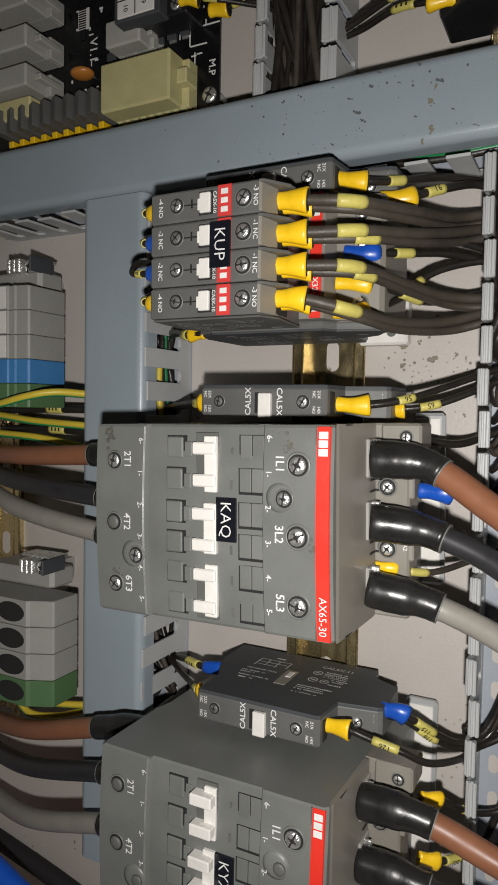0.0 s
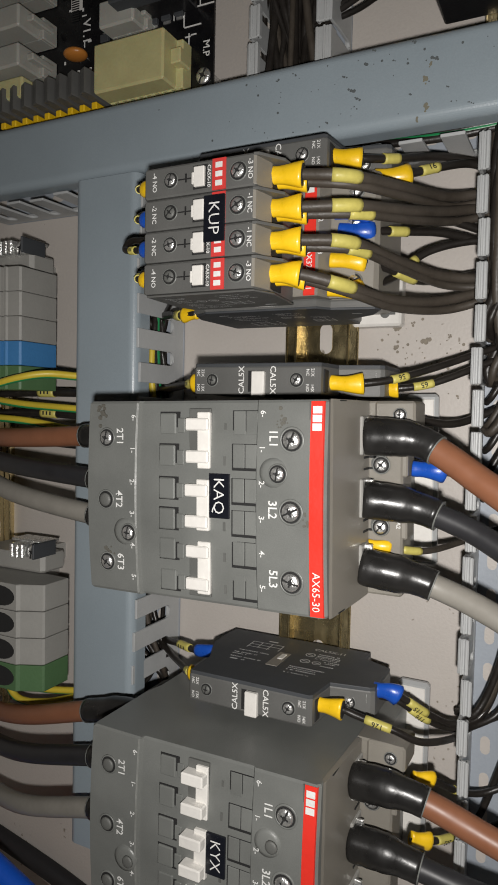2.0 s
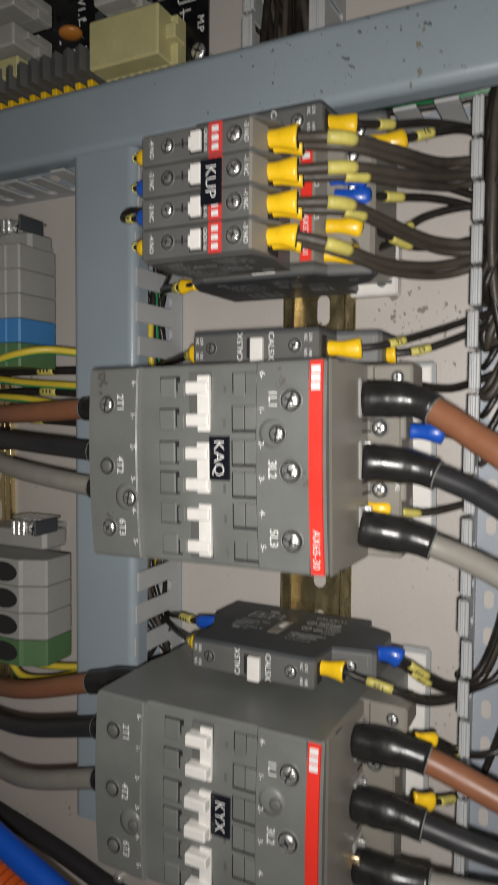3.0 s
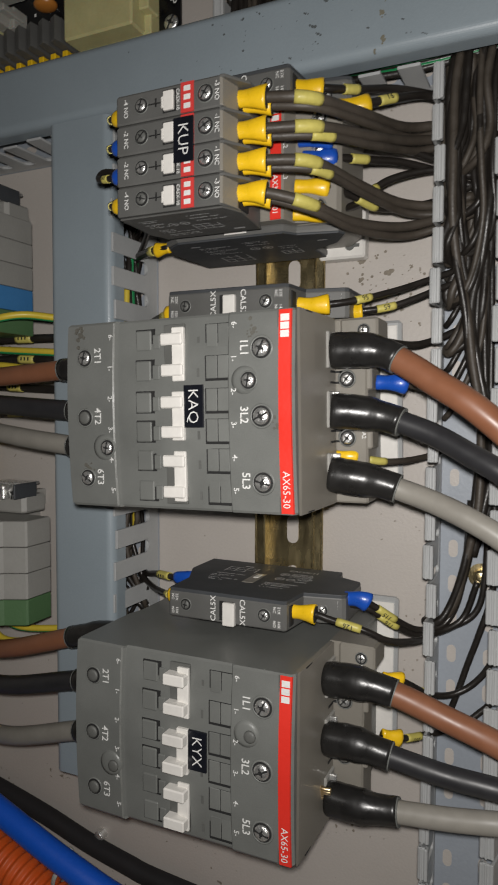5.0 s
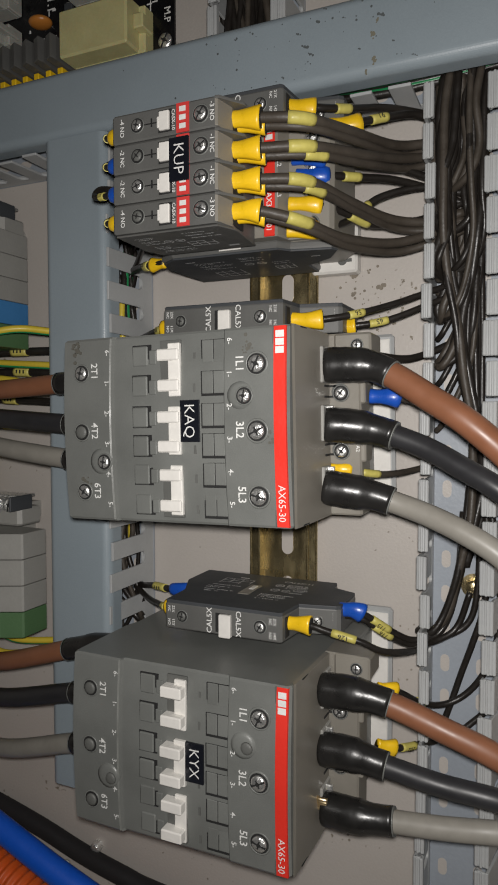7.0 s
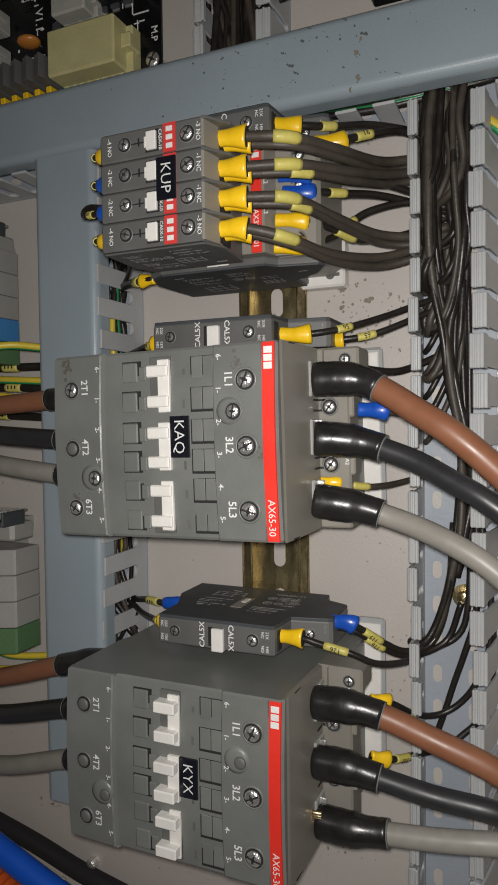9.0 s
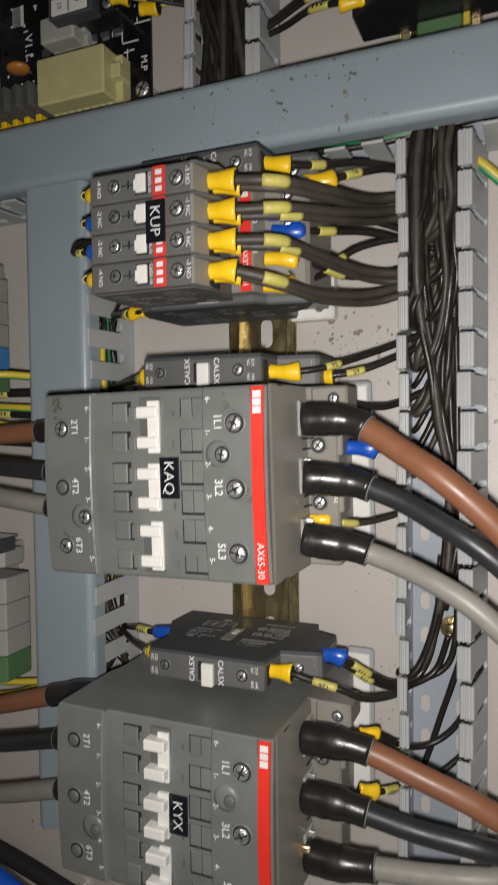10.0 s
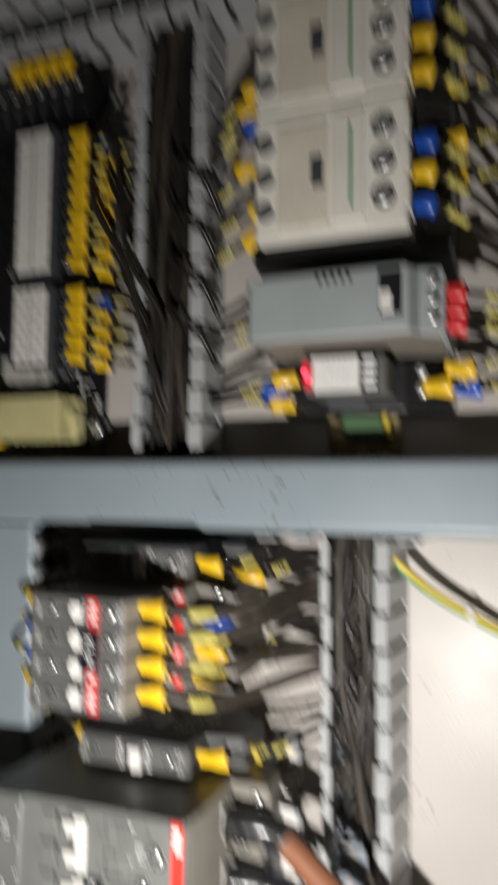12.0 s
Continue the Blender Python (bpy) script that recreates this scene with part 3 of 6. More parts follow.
def contactor(X, tag, out, label, tag_x, bright, foot, Z=1.20, D=0.0075, tilt=0.0):
    t = thing("contactor", X, Z, D, label, "contactor", "large contactors")
    t.rotation_euler = (0, radians(tilt), 0)         # it sits slightly askew on its rail
    o = 0.0075                                       # it sits on the rail
    P = [(z, d - o) for z, d in ((-0.0545, 0.0075), (-0.0545, 0.052), (-0.0565, 0.060), (-0.0568, 0.0955), (-0.0560, 0.0968), (-0.0335, 0.0974), (-0.0328, 0.0957), (0.0145, 0.0955), (0.0152, 0.0963),
                                 (0.0385, 0.0963), (0.0398, 0.0950), (0.0407, 0.080), (0.0412, 0.066), (0.0414, 0.0545), (0.0530, 0.0540), (0.0538, 0.0530), (0.0538, 0.044), (0.0490, 0.038), (0.0490, 0.0075))]
    part("housing", prism(bmesh.new(), P, -0.0358, 0.0358, 0.0009, 0.0018, 0.082, 14), GREY, t)
    # thin taupe skin added: warm bounced light on the grey side as colour
    part("terminal_shroud", prism(bmesh.new(), [(z, d - o) for z, d in ((0.0388, 0.0925), (0.0401, 0.0947), (0.0405, 0.0930), (0.0413, 0.080), (0.0418, 0.066), (0.0420, 0.0570), (0.0400, 0.0570), (0.0395, 0.075))], -0.0361, 0.0361, 0.0005), TAUPE, t, "taupe skin that paints warm bounced light on the upper side")
    F = 0.0963 - o
    lo = 0.0974 - o
    mid = 0.0956 - o
    # white foot that shows past the base
    part("base_foot", bx(-0.0335, 0.0335, -0.050, 0.0440, 0.0, 0.0035, r=0.0012, seg=2), WHITE, t, "white plastic foot")
    part("adapter", bx(foot, 0.0335, 0.0446, 0.0583, 0.0000, 0.0045, r=0.0018, seg=2), DUCT, t, "light grey rim of the foot")
    part("adapter_face", bx(foot + 0.0022, 0.0315, 0.0462, 0.0566, 0.0040, 0.0050, r=0.0006, seg=2), WHITE, t, "white plastic foot")
    # pale strip on the ridge between lower tier and middle: edge highlight as colour
    bm = bmesh.new()
    rows = []
    for i in range(15):
        x = -0.0352 + 0.0704 * i / 14
        rows.append([bm.verts.new(V(x, z, dd + bul(x))) for z, dd in ((-0.0341, lo - 0.0002), (-0.0338, lo + 0.0002), (-0.0333, lo - 0.0002))])
    for a, b in zip(rows, rows[1:]):
        for i in range(2):
            bm.faces.new((a[i], a[i + 1], b[i + 1], b[i]))
    part("worn_ridge", bm, RIDGE, t, "paler strip painted as the edge highlight of the ridge")
    # red strip
    bm = bmesh.new()
    S = 16
    rows = []
    for i in range(S + 1):
        x = -0.0353 + 0.0706 * i / S
        d = F + bul(x) + 0.00035
        rows.append([bm.verts.new(V(x, z, dd)) for z, dd in ((0.0343, d - 0.001), (0.0343, d), (0.0388, d), (0.0390, d - 0.001))])
    for a, b in zip(rows, rows[1:]):
        for i in range(3):
            bm.faces.new((a[i], a[i + 1], b[i + 1], b[i]))
    st = part("front_strip", bm, RED, t, "bright red printed strip")
    for i, x in enumerate((-0.0325, -0.0297, -0.0269)):
        d = F + bul(x) + 0.0004
        part("maker_mark", bx(x - 0.0012, x + 0.0012, 0.0350, 0.0382, d, d + 0.00025, r=0.0001), INK, st)
    write("AX65-30", 0.0038, 0.0268, 0.0366, F + bul(0.0268) + 0.0009, INK, st, 0.92)
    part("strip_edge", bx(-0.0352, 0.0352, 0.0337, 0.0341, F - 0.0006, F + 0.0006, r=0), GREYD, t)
    # upper terminal screws
    for i, (x, s) in enumerate(((-0.0225, "1L1"), (0.0012, "3L2"), (0.0246, "5L3"))):
        screw(t, x, 0.0278, F + bul(x), 0.0031, ZINC, 25 + 40 * i)
        write(s, 0.0044, x - 0.0005, 0.0212, F + bul(x) + 0.0004, INK, t, 0.95)
    for i, (x, s) in enumerate(((-0.0222, "2T1"), (0.0010, "4T2"), (0.0246, "6T3"))):
        screw(t, x, -0.0470, lo + bul(x), 0.0026, ZINC if (bright and i != 1) else GREYD, 15 + 55 * i, dull=not (bright and i != 1))
        write(s, 0.0042, x - 0.0005, -0.0408, lo + bul(x) + 0.0004, INK, t, 0.95)
    # round bosses of the joining screws
    for x, z, d, br in ((-0.0115, 0.0220, F, bright), (0.0124, -0.0376, lo, bright)):
        bm = disc(bmesh.new(), x, z - 0.0006, d - 0.001, d + bul(x) + 0.0003, 0.0054, 0.0050, 24, dome=0.0006)
        part("screw_boss", bm, GREY, t, smooth=True)
        screw(t, x + 0.0002, z + 0.0014, d + bul(x) + 0.0010, 0.0024, ZINC if br else GREYD, 10, well=br, dull=not br)
    # marks in the two rows
    for i, s in enumerate(("6-", "1-", "2-", "3-", "4-", "5-")):
        x = -0.0312 + i * 0.0118
        write(s, 0.0029, x, 0.0172, F + bul(x) + 0.0004, INK, t)
        write(s, 0.0028, x + 0.0015, -0.0350, lo + bul(x) + 0.0004, INK, t)
    for i, x in enumerate(SIX):
        d = mid + bul(x)
        # latch squares and lidded windows; flat dark sheets stand for shade in their gaps
        part("latch_gap", bx(x - 0.0042, x + 0.0042, -0.0243, -0.0160, d - 0.0004, d + 0.00015, r=0), RECESS_SHADE, t)
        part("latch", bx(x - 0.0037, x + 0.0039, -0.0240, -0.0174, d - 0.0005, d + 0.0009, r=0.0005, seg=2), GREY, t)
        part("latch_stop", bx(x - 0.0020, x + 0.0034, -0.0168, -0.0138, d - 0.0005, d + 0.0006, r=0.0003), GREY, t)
        part("window_gap", bx(x - 0.0046, x + 0.0046, 0.0054, 0.0152, d - 0.0004, d + 0.00012, r=0), RECESS_SHADE, t)
        part("window_lid", bx(x - 0.0045, x + 0.0037, 0.0058, 0.0103, d - 0.0004, d + 0.00035, r=0.0003), GREY, t)
        part("window_lid", bx(x - 0.0045, x + 0.0037, 0.0105, 0.0149, d - 0.0004, d + 0.00025, r=0.0003), GREY, t)
        part("vent_notch", bx(x - 0.0002, x + 0.0030, 0.0020, 0.0030, d - 0.0004, d + 0.00012, r=0), GREYD, t)
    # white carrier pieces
    # the slot's shade is painted as a darker grey sheet
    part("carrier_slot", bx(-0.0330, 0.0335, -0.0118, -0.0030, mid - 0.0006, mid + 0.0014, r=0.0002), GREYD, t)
    for k, (a, b, x0, x1) in enumerate(((SIX[0], SIX[1], -0.0318, -0.0120), (SIX[2], SIX[3], -0.0082, 0.0098), (SIX[4], SIX[5], 0.0138, 0.0325))):
        d = mid + bul((a + b) / 2)
        pc = part("carrier", bx(x0, x1, -0.0080, -0.0030, d - 0.0005, d + 0.0014, r=0.0003, seg=2), WHITE, t, "white plastic contact carrier")
        for x in (a, b):
            part("carrier_lug", bx(x - 0.0020, x + 0.0024, -0.0124, -0.0032, d - 0.0005, d + (0.0050 if out else 0.0024), r=0.0005, seg=2), WHITE, pc)
    lab = part("name_label", bx(tag_x - 0.0078, tag_x + 0.0078, -0.0032, 0.0048, mid + 0.001, mid + 0.0026, r=0.0002), LABEL, t, "black tape label with white letters")
    write(tag, 0.0060, tag_x, 0.0007, mid + 0.00275, INK, lab, 1.0)
    # terminal pockets, cable lugs and coil screws on the upper side
    for i, x in enumerate((-0.0235, -0.0008, 0.0230)):
        # dark inside of the pocket: a near-black block coloured as shade
        part("pocket", bx(x - 0.0066, x + 0.0066, 0.0412, 0.0424, 0.0500, 0.0600, r=0.0004), RECESS_SHADE, t)
        part("lug", bx(x - 0.0068, x + 0.0062, 0.0395, 0.0455, 0.0545, 0.0560, r=0.0003), ZINC, t, "tinned cable lug")
        part("lug_edge", bx(x - 0.0070, x + 0.0070, 0.0412, 0.0428, 0.0495, 0.0602, r=0.0004), TERMG, t, "pale pocket edge")
    part("terminal_tier", prism(bmesh.new(), [(0.0395, 0.030), (0.0395, 0.0488), (0.0538, 0.0494), (0.0546, 0.0484), (0.0546, 0.036)], -0.0361, 0.0361, 0.0007), TAUPE, t, "taupe lower terminal tier")
    part("tier_corner", bx(-0.0360, -0.0262, 0.0440, 0.0590, 0.0330, 0.0499, r=0.0009, seg=2), TAUPE, t)
    for x in (-0.0128, 0.0102):
        part("coil_box", bx(x - 0.0038, x + 0.0046, 0.0500, 0.0562, 0.0380, 0.0487, r=0.0006), TAUPE, t)
        # slits and screw recess are flat pieces, shade put into their colour
        for k in (-0.0030, 0.0012):
            part("vent_slit", bx(x + k, x + k + 0.0008, 0.0405, 0.0448, 0.0485, 0.0497, r=0), RECESS_SHADE, t)
            part("vent_slit", bx(x + k, x + k + 0.0008, 0.0404, 0.0422, 0.0505, 0.0560, r=0), RECESS_SHADE, t)
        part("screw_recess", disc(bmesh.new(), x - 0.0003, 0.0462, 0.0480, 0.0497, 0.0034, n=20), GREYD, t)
        screw(t, x + 0.0003, 0.0468, 0.0502, 0.0024, ZINC, 40)
    screw(t, -0.0310, 0.0535, 0.0500, 0.0018, ZINC, 0)
    write("A2", 0.0022, 0.0095, 0.0532, 0.0497, INK, t)
    bars(t, 0.0060, 0.0068, 0.0500, 0.0494, 1, 0.0030, INK, 2)
    # slits at the upper front corners, their shade as near-black sheets
    for x in (-0.0359, 0.0355):
        part("corner_slit", bx(x, x + 0.0004, 0.0402, 0.0412, 0.062, 0.080, r=0), RECESS_SHADE, t)
    return t


contactor(0.0027, "KAQ", False, "grey three-pole contactor with red strip and KAQ label", -0.0027, True, -0.0400, tilt=-1.2)
contactor(0.1318, "KYX", True, "grey three-pole contactor with red strip and KYX label", -0.0003, False, -0.0440, 1.1988, 0.0030)


sc = thing("scuff_marks", 0.0027, 1.20, 0.0966, "dark smudges and scuffs on the KAQ contactor's face", "stain", kind="stuff")
rnd = random.Random(31)
bm = bmesh.new()
for cx, cz, base, n, s in ((-0.0290, 0.0235, 0.0004, 16, 0.0019), (-0.0305, -0.0505, 0.0014, 14, 0.0016), (0.0210, -0.0455, 0.0014, 8, 0.0020), (0.0030, 0.0330, 0.0004, 6, 0.0012)):
    for i in range(n):
        x, z, r = cx + rnd.gauss(0, s), cz + rnd.gauss(0, s * 0.6), rnd.uniform(0.0002, 0.0008)
        disc(bm, x, z, -0.0006, base + bul(x) - 0.0006 + 0.00006 + i * 3e-6, r * 1.5, r, 8)
part("smudge", bm, mat("smudge", (0.098, 0.094, 0.080), 0.6), sc)


# ---- side-mounted auxiliary blocks ----
def side_block(X, label, flap=True):
    t = thing("auxiliary_block", X, 1.20, 0.0, label, "auxiliary contact", "side auxiliary blocks")
    w = 0.0114
    P = [(-0.038, 0.008), (-0.038, 0.030), (-0.0305, 0.047), (-0.0300, 0.0642), (-0.0292, 0.0650), (0.0235, 0.0650), (0.0245, 0.0640), (0.0262, 0.0490), (0.0420, 0.0462), (0.0435, 0.0450), (0.0435, 0.022), (0.0310, 0.016), (0.0310, 0.008)]
    part("housing", prism(bmesh.new(), P, 0.0006, w, 0.0005), AUX, t)
    part("side_cover", prism(bmesh.new(), [(z * 0.995, d * 0.995) for z, d in P], -0.0008, 0.0009, 0.0003), DARK, t, "slate side cover with printed data")
    # print on the cover, a plain hatch in its middle
    cov = t
    print_patch(cov, -0.0010, -1, (("bar", -0.0150, -0.0105, 0.0170, 0.0182), ("sketch", -0.0215, -0.0060, 0.0205, 0.0300), ("text", -0.0235, -0.0080, 0.0325, 0.0420), ("bar", -0.0215, -0.0180, 0.0440, 0.0452), ("text", -0.0170, -0.0135, 0.0440, 0.0452),
                                  ("ring", 0.0060, 0.0105, 0.0225, 0.0265), ("text", 0.0115, 0.0225, 0.0215, 0.0275), ("ring", 0.0065, 0.0110, 0.0305, 0.0345), ("ring", 0.0120, 0.0160, 0.0305, 0.0345), ("text", 0.0165, 0.0235, 0.0290, 0.0370), ("text", 0.0050, 0.0230, 0.0400, 0.0480)), 3)
    o2 = write("CAL5X-11", 0.0034, 0, 0, 0, INKG, cov)
    o2.matrix_basis = Matrix.Translation(V(-0.0010, 0.0150, 0.0172)) @ Matrix(((0, 0, 1), (0, 1, 0), (-1, 0, 0))).transposed().to_4x4() @ Matrix.Diagonal((0.0034, 0.0034, 0.0034, 1))
    part("cover_hatch", bx(-0.0011, -0.0006, -0.0048, 0.0004, 0.0280, 0.0440, r=0), TAUPE, cov)
    part("hatch_clip", bx(-0.0014, -0.0006, -0.0030, -0.0006, 0.0300, 0.0360, r=0.0002), WHITE, cov)
    d = 0.0650
    screw(t, 0.0058, -0.0215, d, 0.0019, GREYD, 10)
    screw(t, 0.0058, 0.0150, d, 0.0021, ZINC, 30)
    # slot under the flap: a near-black sheet stands for its shade
    part("indicator_slot", bx(0.0022, 0.0104, -0.0054, 0.0012, d - 0.001, d + 0.0001, r=0), RECESS_SHADE, t)
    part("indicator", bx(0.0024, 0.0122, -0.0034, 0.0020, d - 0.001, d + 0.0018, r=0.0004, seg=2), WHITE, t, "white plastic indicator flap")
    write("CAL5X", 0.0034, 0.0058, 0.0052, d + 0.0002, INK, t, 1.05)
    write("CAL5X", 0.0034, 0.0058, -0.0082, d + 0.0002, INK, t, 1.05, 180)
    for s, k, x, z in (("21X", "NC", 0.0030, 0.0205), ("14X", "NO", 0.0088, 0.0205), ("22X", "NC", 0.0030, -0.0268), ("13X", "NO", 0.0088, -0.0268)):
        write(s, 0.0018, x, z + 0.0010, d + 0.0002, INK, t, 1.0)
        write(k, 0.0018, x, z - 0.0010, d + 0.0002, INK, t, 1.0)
    # terminal mouth left uncut, inner shade as a near-black block
    part("terminal_mouth", bx(0.0016, 0.0104, 0.0238, 0.0252, 0.0515, 0.0620, r=0.0003), RECESS_SHADE, t)
    screw(t, 0.0062, 0.0335, 0.0472, 0.0021, ZINC, 45)
    write("13X NO", 0.0011, 0.0035, 0.0400, 0.0465, INK, t)
    return t


side_block(-0.0475, "charcoal side auxiliary block beside the KAQ contactor")
side_block(0.0790, "charcoal side auxiliary block beside the KYX contactor")
side_block(-0.1310, "charcoal side auxiliary block beside the upright beam")

# ---- the small contactor with its four front blocks ----
def small_contactor():
    X, Z = -0.0965, 1.20
    t = thing("contactor", X, Z, 0.0075, "small grey three-pole contactor carrying four front blocks", "contactor")
    P = [(-0.040, 0.0), (-0.040, 0.035), (-0.0335, 0.045), (-0.033, 0.0575), (0.0225, 0.0575), (0.0245, 0.050), (0.0405, 0.047), (0.042, 0.045), (0.042, 0.014), (0.033, 0.0)]
    part("housing", prism(bmesh.new(), P, -0.0230, 0.0235, 0.0008), TAUPE, t)
    st = part("front_strip", bx(-0.0229, 0.0234, 0.0167, 0.0213, 0.0570, 0.0580, r=0.0003), RED, t, "bright red printed strip")
    write("AX32-30-01", 0.0032, 0.0140, 0.0190, 0.0582, INK, st, 0.95)
    for x in (-0.0205, -0.0178, -0.0151):
        part("maker_mark", bx(x - 0.001, x + 0.001, 0.0175, 0.0205, 0.0579, 0.0582, r=0), INK, st)
    for i, x in enumerate((-0.0165, -0.005, 0.0065, 0.0178)):
        screw(t, x, 0.0330, 0.0480, 0.0027, ZINC, 20 * i)
        part("divider", bx(x + 0.0048, x + 0.0060, 0.0240, 0.0410, 0.040, 0.0468, r=0.0003), TAUPE, t)
    write("3L2", 0.0026, -0.005, 0.0232, 0.0580, INK, t)
    write("5L3", 0.0026, 0.0068, 0.0232, 0.0580, INK, t)
    foot = part("base_foot", bx(0.0050, 0.0285, 0.0180, 0.0400, -0.0060, 0.0020, r=0.0010, seg=2), WHITE, t, "white plastic foot with keyhole")
    # keyhole as a flat darker grey shape, its shade coloured in
    bm = disc(bmesh.new(), 0.0230, 0.0330, 0.0015, 0.0022, 0.0022, n=14)
    box(bm, 0.0222, 0.0238, 0.0330, 0.0375, 0.0015, 0.00221, 0)
    part("keyhole", bm, GREYD, foot)
    part("side_cover", prism(bmesh.new(), [(-0.040, 0.002), (-0.041, 0.036), (-0.0375, 0.046), (-0.029, 0.0520), (0.020, 0.0520), (0.024, 0.047), (0.041, 0.0440), (0.0425, 0.040), (0.036, 0.028), (0.0225, 0.018), (0.0225, 0.002)], 0.0236, 0.0266, 0.0008), AUX, t, "charcoal side auxiliary block with printed cover")
    part("side_cover", prism(bmesh.new(), [(-0.0395, 0.0025), (-0.0405, 0.0355), (-0.037, 0.045), (-0.0288, 0.0515), (0.020, 0.0515), (0.024, 0.0465), (0.0405, 0.0435), (0.042, 0.040), (0.0355, 0.028), (0.022, 0.018), (0.022, 0.0025)], 0.0264, 0.0274, 0.0004), DARK, t, "slate side cover with printed data")
    part("cover_mark", bx(0.0244, 0.0258, -0.006, 0.004, 0.0518, 0.0523, r=0), WHITE, t)
    print_patch(t, 0.0276, 1, (("bar", -0.0260, -0.0215, 0.0440, 0.0452), ("text", -0.0240, -0.0080, 0.0280, 0.0400), ("sketch", -0.0230, -0.0090, 0.0120, 0.0250), ("ring", -0.0030, 0.0015, 0.0300, 0.0345), ("ring", 0.0030, 0.0075, 0.0300, 0.0345), ("text", -0.0020, 0.0140, 0.0380, 0.0440), ("sketch", 0.0080, 0.0170, 0.0180, 0.0260), ("text", 0.0090, 0.0180, 0.0280, 0.0340), ("bar", 0.0290, 0.0330, 0.0350, 0.0362)), 9)
    return t


small_contactor()


def front_block(i):
    X = -0.1090 + 0.0111 * i
    no = i in (0, 3)
    t = thing("front_block", X, 1.20, 0.065, "charcoal single-pole front auxiliary block, clipped to the small contactor", "auxiliary contact", "front auxiliary blocks")
    P = [(-0.029, 0.001), (-0.0325, 0.010), (-0.0325, 0.020), (-0.0308, 0.022), (-0.0308, 0.0345), (-0.0300, 0.0353), (0.0124, 0.0353), (0.0131, 0.0346), (0.0146, 0.0262), (0.0144, 0.017), (0.0130, 0.001)]
    part("housing", prism(bmesh.new(), P, -0.0053, 0.0053, 0.0006), AUX, t)
    part("terminal_roof", prism(bmesh.new(), [(0.0126, 0.0353), (0.0134, 0.0346), (0.0151, 0.0262), (0.0146, 0.0225), (0.0124, 0.0330)], -0.0048, 0.0048, 0.0003), TAUPE, t)
    part("side_wall", prism(bmesh.new(), [(0.0126, 0.0355), (0.0142, 0.0352), (0.0200, 0.0262), (0.0200, 0.0140), (0.0140, 0.0120)], -0.0054, -0.0044, 0.0002), AUX, t)
    d = 0.0353
    screw(t, 0.0, 0.0070, d, 0.0024, ZINC, 35 + 25 * i)
    screw(t, -0.0003, -0.0195, d, 0.0021, GREYD if i % 2 else ZINC, 15 + 30 * i)
    part("mark_strip", bx(-0.0052, 0.0052, -0.0028, 0.0024, d - 0.0005, d + 0.0003, r=0), PINK, t, "red printed strip")
    for x in (-0.0030, 0.0, 0.0030):
        part("maker_mark", bx(x - 0.0009, x + 0.0009, -0.0015, 0.0011, d + 0.0002, d + 0.0005, r=0), INK, t)
    # shade of the indicator's slot, painted as a near-black sheet
    part("indicator_slot", bx(-0.0040, 0.0040, -0.0104, -0.0048, d - 0.0005, d + 0.0001, r=0), RECESS_SHADE, t)
    bm = bx(-0.0034, 0.0034, -0.0098, -0.0056, d - 0.0005, d + 0.0012, r=0.0003, seg=2)
    box(bm, -0.0016, 0.0024, -0.0106, -0.0096, d - 0.0005, d + 0.0011, 0.0002)
    part("indicator", bm, WHITE, t, "white plastic indicator")
    part("symbol_line", bx(-0.0002, 0.0002, -0.0165, -0.0110, d, d + 0.0002, r=0), INKD, t)
    part("symbol_line", bx(-0.0018, 0.0012, -0.0136, -0.0130, d, d + 0.00021, r=0), INKD, t)
    write("CA5X-10", 0.0019, 0.0002, -0.0040, d + 0.0004, INK, t, 1.0)
    write("-3 NO" if no else "-1 NC", 0.0025, -0.0002, 0.0115, d + 0.0002, INK, t, 1.0)
    write("-4 NO" if no else "-2 NC", 0.0025, -0.0002, -0.0262, d + 0.0002, INK, t, 1.0)
    # near-black block for the shade in the wire mouth
    part("terminal_mouth", bx(-0.0042, 0.0042, 0.0136, 0.0150, 0.016, 0.0255, r=0.0002), RECESS_SHADE, t)
    return t


for i in range(4):
    front_block(i)
lab = thing("name_label", -0.0943, 1.1985, 0.1012, "black tape label with white letters KUP", "label")
part("tape", bx(-0.0078, 0.0078, -0.0040, 0.0040, -0.0007, 0.0003, r=0.0002), LABEL, lab)
write("KUP", 0.0060, 0, 0, 0.0005, INK, lab)
cs = thing("block_cover", -0.0645, 1.20, 0.066, "slate printed side of the front blocks", "cover")
r = random.Random(4)
part("cover", prism(bmesh.new(), [(-0.0285, 0.001), (-0.0315, 0.010), (-0.0300, 0.033), (0.0130, 0.033), (0.0165, 0.0240), (0.0140, 0.001)], -0.0057, -0.0050, 0.0003), AUX, cs)
print_patch(cs, -0.0048, 1, (("bar", 0.0050, 0.0095, 0.0060, 0.0075), ("text", -0.0240, -0.0090, 0.0060, 0.0160), ("sketch", -0.0080, 0.0030, 0.0110, 0.0200), ("ring", -0.0160, -0.0120, 0.0190, 0.0230), ("ring", -0.0110, -0.0070, 0.0190, 0.0230), ("text", -0.0250, -0.0170, 0.0190, 0.0290), ("text", -0.0040, 0.0120, 0.0220, 0.0290)), 4)



